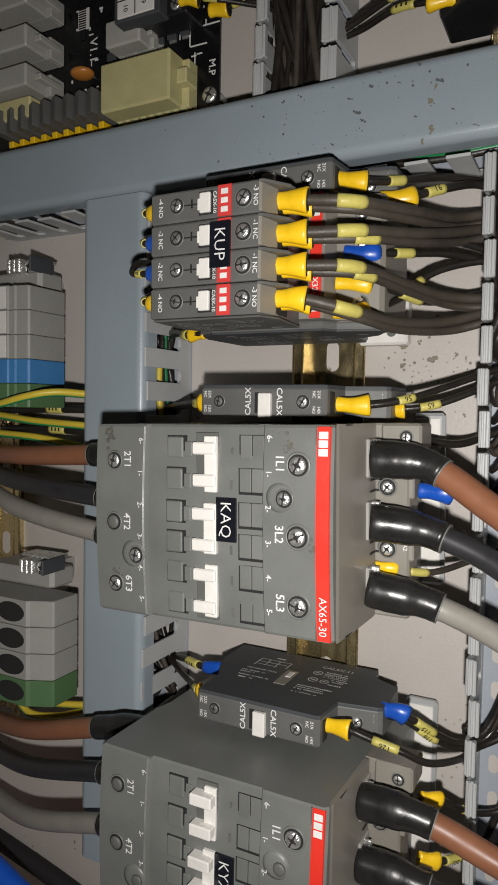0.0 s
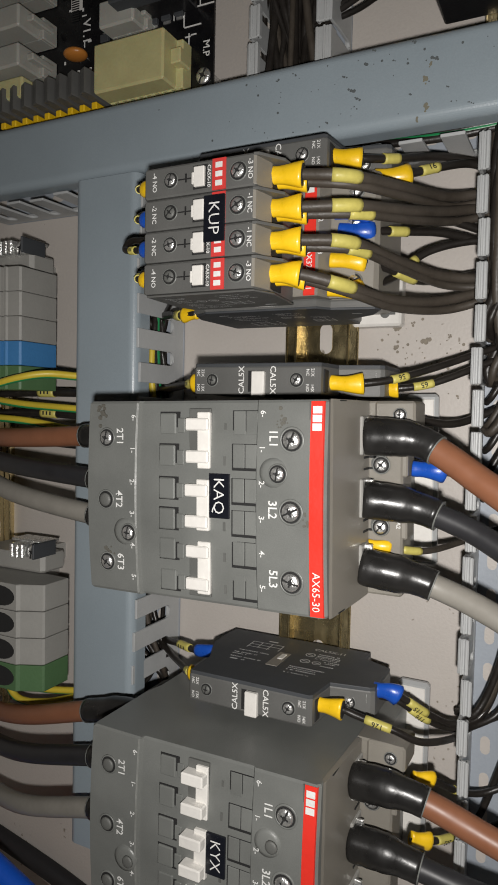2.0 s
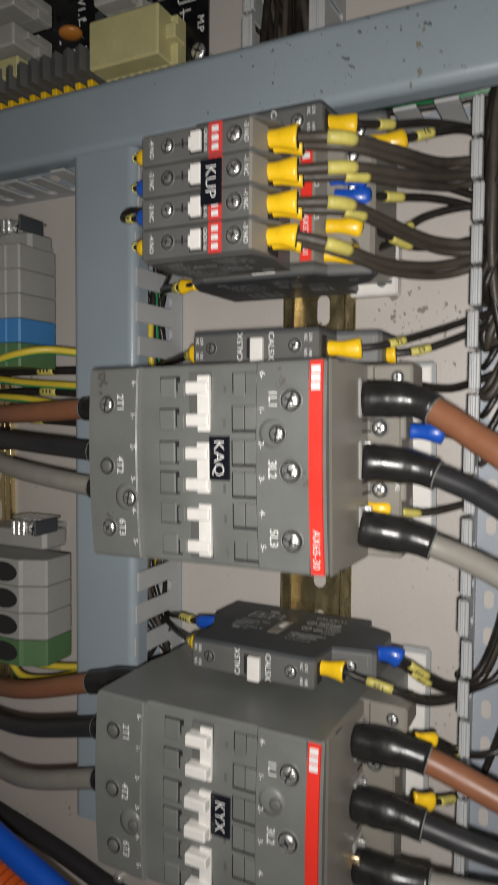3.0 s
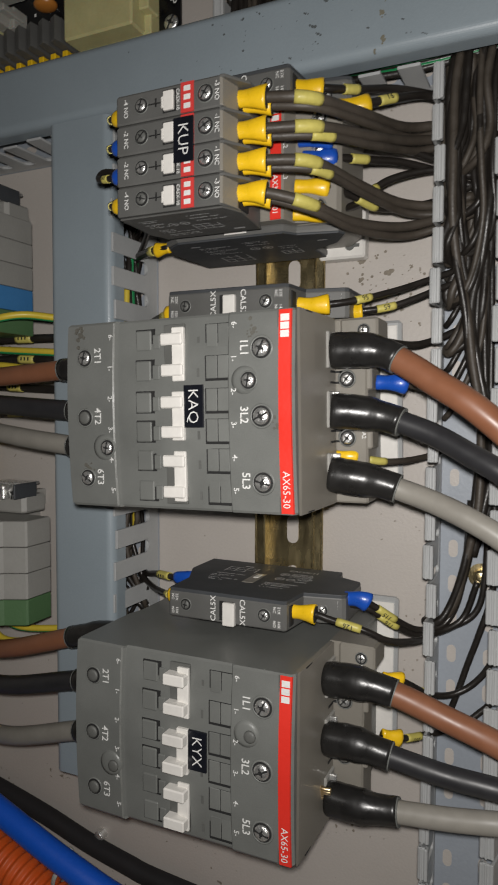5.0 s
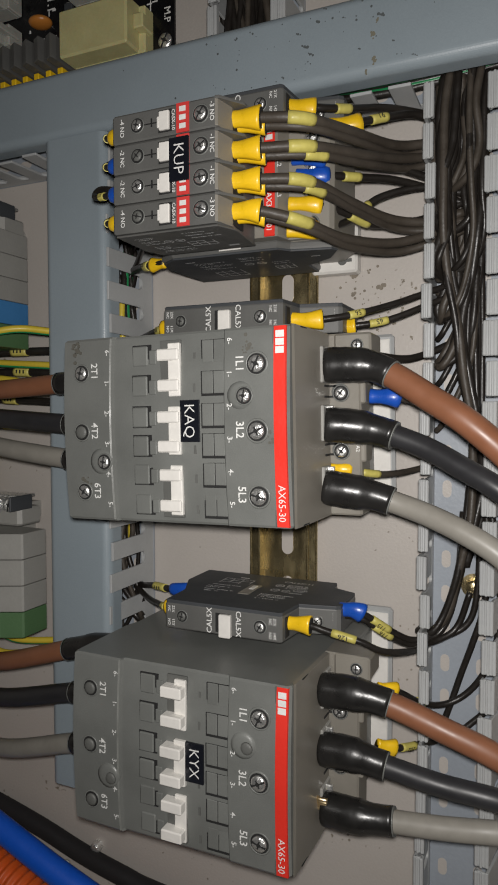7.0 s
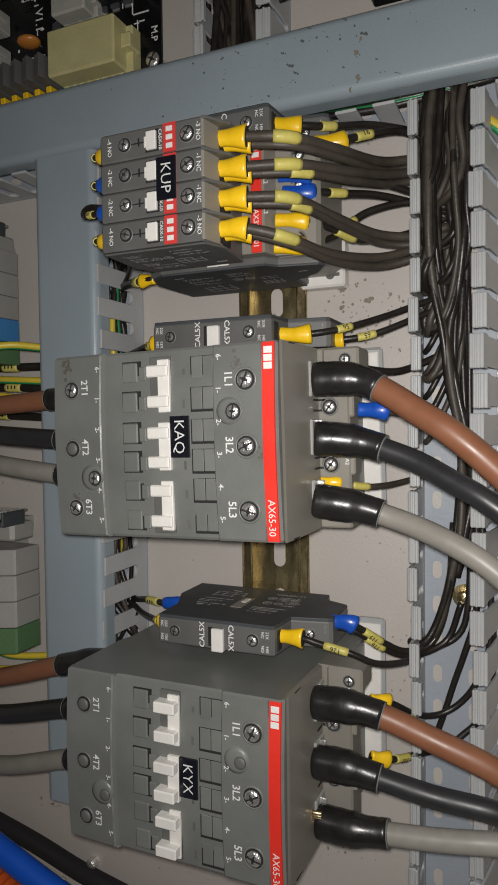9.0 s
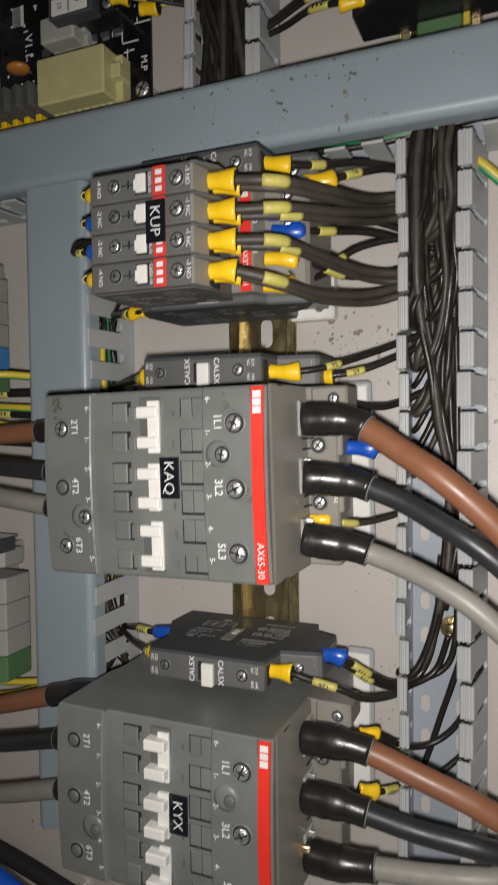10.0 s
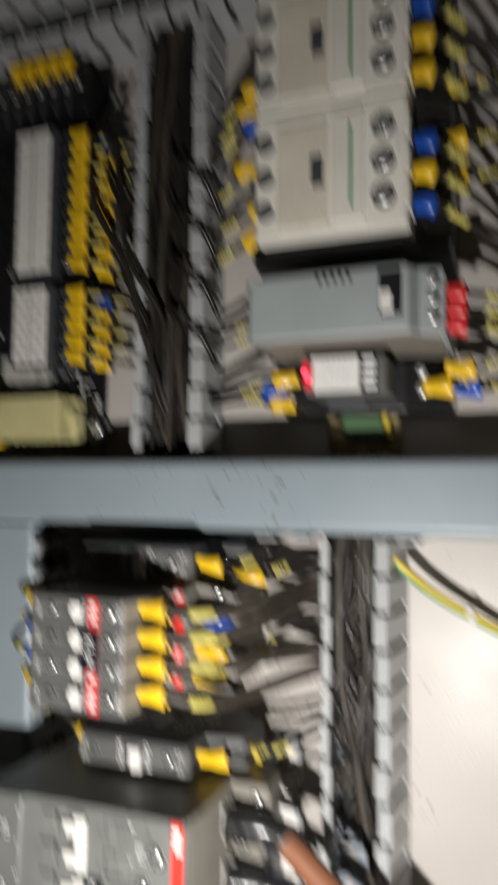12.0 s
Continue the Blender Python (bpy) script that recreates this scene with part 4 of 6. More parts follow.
# ---- thick cables ----
def cable(pts, r, material, label, sleeve=0.026, sr=0.0062, metal=False):
    o = pts[0]
    t = thing("power_cable", *o, label, "cable", "power cables")
    line = spline([(p[0] - o[0], p[1] - o[1], p[2] - o[2]) for p in pts], 10)
    part("sheath", tube(line, r, 18, 1.0, "sheath", material), None, t)
    if sleeve:
        q = cut(line, 0, sleeve, 14)
        k = [1.06, 1.11, 1.12, 1.10, 1.12, 1.11, 1.09, 1.10, 1.06, 0.98, 0.93, 0.92, 0.90, 0.91, 0.90]
        part("shrink_sleeve", tube(q, [sr * f for f in k], 18, 0.96, "shrink_sleeve", SHRINK), None, t, "glossy black heat-shrink sleeve")
        part("sleeve_rim", tube(cut(line, sleeve - 0.0003, sleeve + 0.0002, 2), [sr * 0.905] * 3, 18, 0.96, "sleeve_rim", GREY), None, t, "paler cut edge")
    return t


cable([(-0.0214, 1.2425, 0.065), (-0.0214, 1.2505, 0.064), (-0.0205, 1.2605, 0.063), (-0.0160, 1.2700, 0.064), (-0.0085, 1.2820, 0.067), (-0.0010, 1.2940, 0.070), (0.0090, 1.3060, 0.070), (0.0210, 1.3180, 0.068), (0.0345, 1.3300, 0.062), (0.060, 1.344, 0.049), (0.10, 1.354, 0.033), (0.30, 1.365, 0.012)], 0.0050, BROWN, "thick brown cable with black shrink sleeve, from the KAQ contactor")
cable([(0.0016, 1.2425, 0.065), (0.0021, 1.2505, 0.063), (0.0034, 1.2605, 0.061), (0.0062, 1.2700, 0.061), (0.0108, 1.2820, 0.062), (0.0170, 1.2940, 0.065), (0.0235, 1.3060, 0.068), (0.0330, 1.3180, 0.068), (0.0480, 1.3300, 0.064), (0.078, 1.344, 0.050), (0.12, 1.353, 0.034), (0.30, 1.358, 0.012)], 0.0043, CBLACK, "thick black cable with shrink sleeve, from the KAQ contactor", sleeve=0.027)
cable([(0.0258, 1.2425, 0.065), (0.0270, 1.2505, 0.064), (0.0286, 1.2605, 0.062), (0.0314, 1.2700, 0.061), (0.0350, 1.2820, 0.063), (0.0396, 1.2940, 0.066), (0.0460, 1.3060, 0.068), (0.0560, 1.3180, 0.068), (0.0680, 1.3300, 0.065), (0.095, 1.341, 0.050), (0.14, 1.346, 0.034), (0.30, 1.349, 0.012)], 0.0043, CGREY, "thick grey cable with black shrink sleeve, from the KAQ contactor")
cable([(0.1076, 1.2411, 0.062), (0.1068, 1.2547, 0.063), (0.1089, 1.2678, 0.062), (0.1149, 1.2868, 0.062), (0.1232, 1.3093, 0.061), (0.138, 1.330, 0.056), (0.18, 1.344, 0.045), (0.30, 1.347, 0.03)], 0.0048, BROWN, "thick brown cable with black shrink sleeve, from the KYX contactor", sleeve=0.027)
cable([(0.1318, 1.2411, 0.062), (0.1312, 1.2539, 0.063), (0.1335, 1.2662, 0.062), (0.1365, 1.2871, 0.062), (0.1384, 1.3096, 0.061), (0.147, 1.328, 0.053), (0.19, 1.336, 0.043), (0.30, 1.337, 0.028)], 0.0043, CBLACK, "thick black cable with shrink sleeve, from the KYX contactor", sleeve=0.026)
cable([(0.1559, 1.2422, 0.062), (0.1556, 1.2561, 0.063), (0.1547, 1.2698, 0.062), (0.1526, 1.2892, 0.062), (0.1498, 1.3098, 0.061), (0.152, 1.326, 0.053), (0.18, 1.336, 0.042), (0.30, 1.338, 0.027)], 0.0043, CGREY, "thick grey cable with black shrink sleeve, from the KYX contactor", sleeve=0.028)
st = thing("copper_strands", 0.1520, 1.2405, 0.062, "bare copper strands at a cable end", "wire strands", kind="stuff")
for i in range(5):
    part("strand", tube(spline([(i * 0.0011 - 0.002, -0.0015, 0.0035), (i * 0.0011 - 0.0022, 0.0012, 0.0050 - 0.0004 * i), (i * 0.0011 - 0.002, 0.004, 0.0045)], 4), 0.0010, 6, 1, "strand", COPPER), None, st)
for k, (a, m) in enumerate((((-0.0180, -0.0172, -0.0140, -0.0125), BROWN), ((0.0030, 0.0025, -0.0008, -0.004), CBLACK), ((0.0200, 0.0190, 0.0130, 0.004), CGREY))):
    cable([(a[0], 1.146, 0.060), (a[1], 1.120, 0.061), (a[2], 1.062, 0.056), (a[3], 1.00, 0.035), (a[3] + 0.004, 0.93, 0.015)], 0.0047, m, "thick cable leaving the KAQ contactor downwards", sleeve=0.036 if k == 0 else 0.031, sr=0.0060)
for k, (a, m) in enumerate((((0.1055, 0.1085, 0.1265, 0.140), BROWN), ((0.1285, 0.1300, 0.1455, 0.156), CBLACK), ((0.1525, 0.1545, 0.1725, 0.182), CGREY))):
    cable([(a[0], 1.146, 0.060), (a[1], 1.120, 0.060), (a[2], 1.062, 0.052), (a[3], 1.00, 0.030), (a[3] + 0.006, 0.93, 0.012)], 0.0047, m, "thick cable leaving the KYX contactor downwards", sleeve=0.034 if k == 0 else 0.030, sr=0.0060)

# blue tube and orange corrugated conduit at the cabinet's lower corner
t = thing("blue_tube", 0.1805, 0.98, 0.060, "bright blue plastic tube bent across the cabinet corner", "tube")
part("tube_wall", tube(spline([(0, 0, 0), (0.012, 0.045, 0.0), (0.0285, 0.088, 0.0), (0.044, 0.130, 0.0), (0.056, 0.170, -0.002), (0.066, 0.24, -0.008)], 10), 0.0061, 20, 1, "tube_wall", BLUET), None, t)
t = thing("corrugated_conduit", 0.2235, 0.98, 0.050, "orange corrugated plastic conduit under the blue tube", "conduit")
line = spline([(0, 0, 0), (0.010, 0.045, 0), (0.024, 0.088, 0), (0.042, 0.130, 0), (0.060, 0.180, -0.004)], 46)
part("corrugation", tube(line, [0.0105 + 0.0012 * math.sin(i * math.pi / 2.5) for i in range(len(line))], 20, 1, "corrugation", ORANGE), None, t)
t = thing("black_cable", 0.228, 0.96, 0.0052, "thick matt black cable lying on the plate beside the blue tube", "cable")
part("sheath", tube(spline([(0, 0, 0), (0.0115, 0.0577, 0), (0.0185, 0.0889, 0), (0.0265, 0.1183, 0), (0.0320, 0.1461, 0), (0.0350, 0.1660, 0), (0.0400, 0.24, 0)], 8), 0.0052, 16, 1, "sheath", mat("matt_black_rubber", (0.010, 0.009, 0.010), 0.75, var=0.2)), None, t)
t = thing("cable_tie", 0.2270, 1.1010, 0.050, "translucent nylon tie between blue tube and orange conduit", "cable tie")
part("strap", tube(spline([(-0.002, 0.0006, -0.002), (0.003, -0.0012, 0.0010), (0.008, -0.0026, 0.0070), (0.013, -0.0042, 0.0070)], 6), 0.0013, 8, 0.5, "strap", NYLONW), None, t)
part("lock", bx(-0.0020, 0.0040, -0.0030, 0.0022, -0.0010, 0.0040, r=0.0008), NYLONW, t, "pale nylon lock")
b = thing("bolt", 0.2500, 1.0850, 0.0, "small rounded steel bolt head on the plate", "bolt")
part("bolt_head", disc(bmesh.new(), 0, 0, 0, 0.004, 0.0033, 0.0030, 14, dome=0.001), ZINC, b)
b = thing("bolt", 0.0745, 1.2925, 0.002, "yellow-passivated bolt with washer on the duct floor", "bolt")
part("washer", disc(bmesh.new(), 0, 0, 0, 0.001, 0.0055, 0.0055, 20), BRASSY, b)
part("bolt_head", disc(bmesh.new(), 0, 0, 0.001, 0.004, 0.0035, 0.0032, 14, dome=0.0008), BRASSY, b)

# ---- control wires of the small contactor ----
G = "dusty black wire with yellow crimp sleeve and pale marker"
FR = [
    [(-0.1100, 1.2125, 0.0895), (-0.1095, 1.2240, 0.0880), (-0.1085, 1.2397, 0.083), (-0.1104, 1.2512, 0.060), (-0.1144, 1.2612, 0.030), (-0.1172, 1.2745, 0.018), (-0.1150, 1.286, 0.014)],
    [(-0.0990, 1.2125, 0.0895), (-0.0987, 1.2240, 0.0880), (-0.0995, 1.2412, 0.080), (-0.1030, 1.2543, 0.055), (-0.1085, 1.2635, 0.030), (-0.1115, 1.2743, 0.018), (-0.1080, 1.286, 0.014)],
    [(-0.0880, 1.2125, 0.0895), (-0.0877, 1.2240, 0.0880), (-0.0874, 1.2396, 0.080), (-0.0860, 1.2486, 0.055), (-0.0841, 1.2600, 0.030), (-0.0844, 1.2752, 0.018), (-0.0880, 1.287, 0.014)],
    [(-0.0768, 1.2125, 0.0895), (-0.0764, 1.2240, 0.0880), (-0.0730, 1.2380, 0.080), (-0.0717, 1.2469, 0.055), (-0.0742, 1.2603, 0.030), (-0.0795, 1.2753, 0.018), (-0.0850, 1.287, 0.014)]]
for i, p in enumerate(FR):
    wire("control_wire", p, 0.0020, WIREB, G, tip=YELLOW, tags=((0.0225, 0.0325, None),), tip_r=0.0039, tip_len=0.0125, group="control wires")
    q = [(x + 0.0010 + 0.0005 * k, z + 0.0012, d - 0.0040 * (d > 0.025)) for k, (x, z, d) in enumerate(p)]
    wire("control_wire", q, 0.0017, WIREB, G, tip=YELLOW, tags=((0.026, 0.035, None),) if i in (1, 2) else (), tip_r=0.0030, tip_len=0.0118, group="control wires")
BK = [
    ([(-0.1262, 1.2225, 0.058), (-0.1240, 1.2348, 0.056), (-0.1260, 1.2459, 0.045), (-0.1300, 1.2585, 0.030), (-0.1290, 1.2736, 0.018), (-0.124, 1.287, 0.012)], YELLOW, ((0.022, 0.029, None),)),
    ([(-0.1188, 1.2385, 0.050), (-0.1190, 1.2489, 0.047), (-0.1235, 1.2597, 0.037), (-0.1270, 1.2705, 0.025), (-0.122, 1.283, 0.016)], YELLOW, ((0.018, 0.026, "91"),)),
    ([(-0.1048, 1.2260, 0.058), (-0.1040, 1.2375, 0.056), (-0.1050, 1.2485, 0.045), (-0.1060, 1.2600, 0.030), (-0.1030, 1.2735, 0.018), (-0.098, 1.287, 0.012)], BLUE, ((0.022, 0.031, None),)),
    ([(-0.0985, 1.2270, 0.056), (-0.0978, 1.2375, 0.054), (-0.0990, 1.2485, 0.043), (-0.1005, 1.2600, 0.030), (-0.0985, 1.2735, 0.018), (-0.092, 1.287, 0.012)], BLUE, ((0.020, 0.028, None),)),
    ([(-0.0871, 1.2245, 0.058), (-0.0863, 1.2358, 0.055), (-0.0849, 1.2438, 0.045), (-0.0823, 1.2535, 0.030), (-0.0863, 1.2730, 0.018), (-0.093, 1.287, 0.012)], YELLOW, ((0.028, 0.039, None),)),
    ([(-0.0760, 1.2245, 0.060), (-0.0759, 1.2350, 0.056), (-0.0826, 1.2443, 0.040), (-0.0937, 1.2550, 0.030), (-0.0988, 1.2729, 0.020), (-0.096, 1.287, 0.014)], YELLOW, ((0.034, 0.044, None),))]
for p, c, tg in BK:
    wire("control_wire", p, 0.0016, WIRE, "thin black wire with coloured crimp sleeve and pale marker", tip=c, tags=tg, tip_r=0.0034, group="control wires")
for i, (a, c) in enumerate(((-0.1115, YELLOW), (-0.1003, BLUE), (-0.0892, BLUE), (-0.0780, YELLOW))):
    far = (0.0, 0.0005, 0.0060, 0.0)[i]              # one loop stands far out, the others hug their blocks
    wire("control_wire", [(a, 1.1695, 0.091), (a, 1.1625, 0.090), (a - 0.0015, 1.1575 - far, 0.087), (a - 0.0050 - far * 0.3, 1.1570 - far, 0.080), (a - 0.0070, 1.1600 - far * 0.5, 0.062), (a - 0.002, 1.137, 0.032), (a + 0.004, 1.120, 0.015)], 0.0013, WIRE, "black looped control wire with crimp sleeve, under the front blocks", tip=c, tags=((0.0120, 0.0150, ""),), tip_len=0.0085, tip_r=0.0038, group="control wires", flare=False)
wire("control_wire", [(-0.0712, 1.1610, 0.048), (-0.0712, 1.1500, 0.045), (-0.0740, 1.138, 0.032), (-0.0760, 1.120, 0.016)], 0.0020, WIRE, "black control wire with yellow crimp sleeve", tip=YELLOW, tags=((0.010, 0.016, ""),), tip_len=0.008, tip_r=0.0030, group="control wires")

# ---- control wires of the side blocks ----
S = "thin black wire with yellow crimp sleeve and numbered marker"
wire("control_wire", [(-0.0412, 1.2245, 0.055), (-0.0408, 1.2352, 0.053), (-0.0430, 1.2480, 0.046), (-0.0490, 1.2620, 0.030), (-0.0560, 1.2781, 0.018), (-0.060, 1.290, 0.012)], 0.0014, WIRE, S, tip=YELLOW, tags=((0.024, 0.031, "56"),), tip_r=0.0036, group="control wires")
wire("control_wire", [(-0.0400, 1.2385, 0.037), (-0.0398, 1.2470, 0.036), (-0.0425, 1.2600, 0.030), (-0.0510, 1.2783, 0.018), (-0.056, 1.290, 0.012)], 0.0014, WIRE, S, tip=YELLOW, tags=((0.014, 0.022, "65"),), tip_len=0.008, tip_r=0.0034, group="control wires")
wire("control_wire", [(0.0838, 1.2235, 0.058), (0.0838, 1.2345, 0.058), (0.0852, 1.2405, 0.0575), (0.0882, 1.2540, 0.056), (0.0931, 1.2629, 0.050), (0.0964, 1.2713, 0.035), (0.0975, 1.2757, 0.020), (0.092, 1.286, 0.012), (0.075, 1.292, 0.012)], 0.0014, WIRE, S, tip=YELLOW, tags=((0.020, 0.030, "126"),), tip_r=0.0036, tip_len=0.011, group="control wires")
wire("control_wire", [(0.0810, 1.2415, 0.040), (0.0815, 1.2500, 0.039), (0.0910, 1.2620, 0.030), (0.0960, 1.2700, 0.022), (0.0930, 1.2800, 0.015), (0.075, 1.286, 0.012), (0.04, 1.2885, 0.012)], 0.0014, WIRE, "thin black wire with blue crimp sleeve and numbered marker", tip=BLUE, tags=((0.015, 0.025, "115"),), tip_r=0.0038, tip_len=0.010, group="control wires")
wire("control_wire", [(0.0840, 1.2430, 0.038), (0.0850, 1.2510, 0.037), (0.0930, 1.2605, 0.030), (0.0985, 1.2700, 0.021), (0.0960, 1.2816, 0.013), (0.085, 1.293, 0.010), (0.05, 1.296, 0.010)], 0.0014, WIRE, S, tags=((0.014, 0.024, "116"),), group="control wires")
wire("control_wire", [(0.0192, 1.2425, 0.0575), (0.0197, 1.2490, 0.0560), (0.0219, 1.2608, 0.045), (0.0212, 1.2708, 0.020), (0.016, 1.283, 0.012)], 0.0013, WIREB, "black control wire with yellow sleeve between two cable sleeves", tip=YELLOW, tags=((0.013, 0.021, None),), tip_r=0.0025, tip_len=0.008, group="control wires")
wire("control_wire", [(-0.0275, 1.2530, 0.034), (-0.0261, 1.2645, 0.024), (-0.0285, 1.2727, 0.016), (-0.034, 1.284, 0.010)], 0.0016, WIRE, "black control wire behind the brown cable", group="control wires")
t = wire("control_wire", [(-0.0096, 1.2565, 0.051), (-0.0088, 1.2680, 0.049), (-0.005, 1.278, 0.032), (0.003, 1.288, 0.014)], 0.0014, WIREB, "control wire with blue crimp sleeve on the coil terminal", tip=BLUE, tip_r=0.0036, tip_len=0.0115, group="control wires")
wire("control_wire", [(0.1119, 1.2585, 0.042), (0.1143, 1.2656, 0.036), (0.1235, 1.2738, 0.022), (0.1250, 1.2826, 0.015), (0.1194, 1.2916, 0.012), (0.1079, 1.2990, 0.012), (0.092, 1.3035, 0.010), (0.065, 1.3035, 0.010), (0.030, 1.2985, 0.009), (-0.015, 1.2935, 0.008), (-0.06, 1.2935, 0.008), (-0.10, 1.2930, 0.009), (-0.142, 1.2910, 0.010)], 0.0014, WIRE, S, tip=YELLOW, tags=((0.024, 0.029, ""),), tip_r=0.0034, tip_len=0.008, group="control wires")
wire("control_wire", [(0.1360, 1.2585, 0.042), (0.1385, 1.2660, 0.036), (0.1410, 1.2749, 0.022), (0.140, 1.284, 0.014), (0.134, 1.2925, 0.011), (0.122, 1.3015, 0.009), (0.095, 1.3050, 0.008), (0.055, 1.3020, 0.008), (0.010, 1.2960, 0.008), (-0.04, 1.2950, 0.008), (-0.09, 1.2940, 0.009), (-0.142, 1.2920, 0.010)], 0.0014, WIRE, S, tip=YELLOW, tags=((0.012, 0.021, "202"),), tip_r=0.0034, tip_len=0.008, group="control wires")
wire("control_wire", [(0.0830, 1.1625, 0.030), (0.0840, 1.1520, 0.030), (0.0850, 1.1390, 0.024), (0.0885, 1.1250, 0.014), (0.0880, 1.1130, 0.008)], 0.0016, WIRE, "black control wire with blue crimp sleeve, into the lower duct", tip=BLUE, tags=((0.014, 0.024, ""),), tip_r=0.0036, tip_len=0.010, group="control wires", flare=False)
wire("control_wire", [(0.0860, 1.1690, 0.050), (0.0875, 1.1600, 0.047), (0.0905, 1.1480, 0.035), (0.0925, 1.1340, 0.022), (0.0900, 1.1200, 0.012)], 0.0015, WIRE, "black control wire with yellow crimp sleeve, into the lower duct", tip=YELLOW, tags=((0.011, 0.016, ""),), tip_r=0.0033, tip_len=0.008, group="control wires")
wire("control_wire", [(-0.0415, 1.1690, 0.050), (-0.0410, 1.1580, 0.047), (-0.0400, 1.1400, 0.032), (-0.0390, 1.1200, 0.016)], 0.0019, WIRE, "black control wire with yellow crimp sleeve, into the lower duct", tip=YELLOW, tags=((0.010, 0.015, ""),), tip_r=0.0036, tip_len=0.009, group="control wires")


# ---- wires lying in the ducts ----
def bundle(lo, hi, a, b, n, seed, label, dmax=0.026, early=2.0, stray=0.20):
    rnd = random.Random(seed)
    for i in range(n):
        w, d = rnd.uniform(a, b), rnd.uniform(0.004, dmax)
        pts = []
        x = lo - 0.01
        end = hi - (rnd.random() ** early) * (hi - lo) * 0.75
        while x < end:
            pts.append((x, min(max(w, a), b), min(max(d, 0.004), dmax)))
            x += rnd.uniform(0.022, 0.040)
            w += rnd.gauss(0, (b - a) * stray) + (0.5 * (a + b) - w) * 0.12
            d += rnd.gauss(0, 0.0045)
        if end < hi - 0.02:
            s = rnd.choice((a - 0.006, b + 0.004))
            pts.append((x, s, 0.014))
        if len(pts) > 2:
            wire("duct_wire", pts, rnd.choice((0.0012, 0.0014, 0.0016)), rnd.choice((WIRE, WIRE, WIREB)), label, group="wires in the ducts", per=6)


def strand_group(guide, n, seed, label, spread, through_n=0, r=0.0016, wander=0.12):
    """Wires that run side by side along one guide and leave it one after another through the duct's teeth."""
    rnd = random.Random(seed)
    for i in range(n):
        u, v = rnd.uniform(-1, 1), rnd.uniform(-1, 1)
        stop = len(guide) if i < through_n else rnd.choice((3, 4, 5, 6, 7))
        pts = []
        for k, (x, z, d) in enumerate(guide[:stop]):
            s = spread * (1.35 - 0.09 * k)
            pts.append((x, z + u * s + rnd.gauss(0, 0.0006), max(0.004, d + v * 0.006 + rnd.gauss(0, 0.0008))))
            u, v = u * 0.93 + rnd.gauss(0, wander), v * 0.93 + rnd.gauss(0, wander)
        if stop < len(guide):
            x, z, d = pts[-1]
            pts += [(x + 0.012, z - 0.004, d), (x + 0.017, 1.2790, 0.015), (x + 0.016, 1.2765, 0.010)]
        wire("duct_wire", pts, rnd.choice((0.0013, r, 0.0018)), rnd.choice((WIRE, WIRE, WIREB)), label, group="wires in the ducts", per=6)


DW = "thin black wire lying in the open duct"
LEFT_RUN = [(-0.142, 1.2820, 0.020), (-0.128, 1.2815, 0.022), (-0.112, 1.2810, 0.022), (-0.095, 1.2808, 0.022), (-0.078, 1.2818, 0.021), (-0.060, 1.2838, 0.019), (-0.040, 1.2866, 0.017), (-0.018, 1.2890, 0.015), (0.002, 1.2928, 0.013), (0.026, 1.2930, 0.011), (0.046, 1.2905, 0.011), (0.066, 1.2875, 0.012), (0.084, 1.2825, 0.013), (0.093, 1.2765, 0.014), (0.094, 1.2700, 0.012)]
RIGHT_RUN = [(-0.142, 1.2935, 0.020), (-0.128, 1.2930, 0.022), (-0.112, 1.2936, 0.022), (-0.095, 1.2942, 0.021), (-0.078, 1.2940, 0.019), (-0.060, 1.2924, 0.018), (-0.040, 1.2893, 0.017), (-0.018, 1.2900, 0.015), (0.002, 1.2950, 0.013), (0.026, 1.2965, 0.011), (0.046, 1.2945, 0.010), (0.064, 1.2900, 0.010)]
strand_group(LEFT_RUN, 26, 11, DW, 0.0030, 4)
strand_group(RIGHT_RUN, 20, 17, DW, 0.0030, 4)
strand_group([(-0.142, 1.2880, 0.014), (-0.128, 1.2880, 0.015), (-0.112, 1.2880, 0.015), (-0.095, 1.2890, 0.014), (-0.078, 1.2890, 0.012), (-0.060, 1.2865, 0.012), (-0.040, 1.2850, 0.012), (-0.018, 1.2850, 0.012)], 18, 23, DW, 0.0050)
wire("duct_wire", [(-0.142, 1.2905, 0.012), (-0.09, 1.2920, 0.012), (-0.02, 1.2930, 0.012), (0.030, 1.2970, 0.011), (0.060, 1.2995, 0.012), (0.082, 1.2975, 0.013), (0.098, 1.2930, 0.012), (0.112, 1.2885, 0.010), (0.130, 1.2830, 0.010), (0.142, 1.2785, 0.010)], 0.0014, WIRE, DW, group="wires in the ducts")
# strands that cross from one run to the other, and short branches out through the teeth
for i in range(7):
    x = -0.092 + 0.010 * i
    wire("duct_wire", [(x - 0.022, 1.2935, 0.018), (x, 1.2922, 0.016 + 0.001 * (i % 3)), (x + 0.012, 1.2895, 0.014), (x + 0.024, 1.2845, 0.013), (x + 0.034, 1.2795, 0.014), (x + 0.037, 1.2765, 0.010)], 0.0013 + 0.0002 * (i % 2), WIRE if i % 3 else WIREB, DW, group="wires in the ducts", per=6)
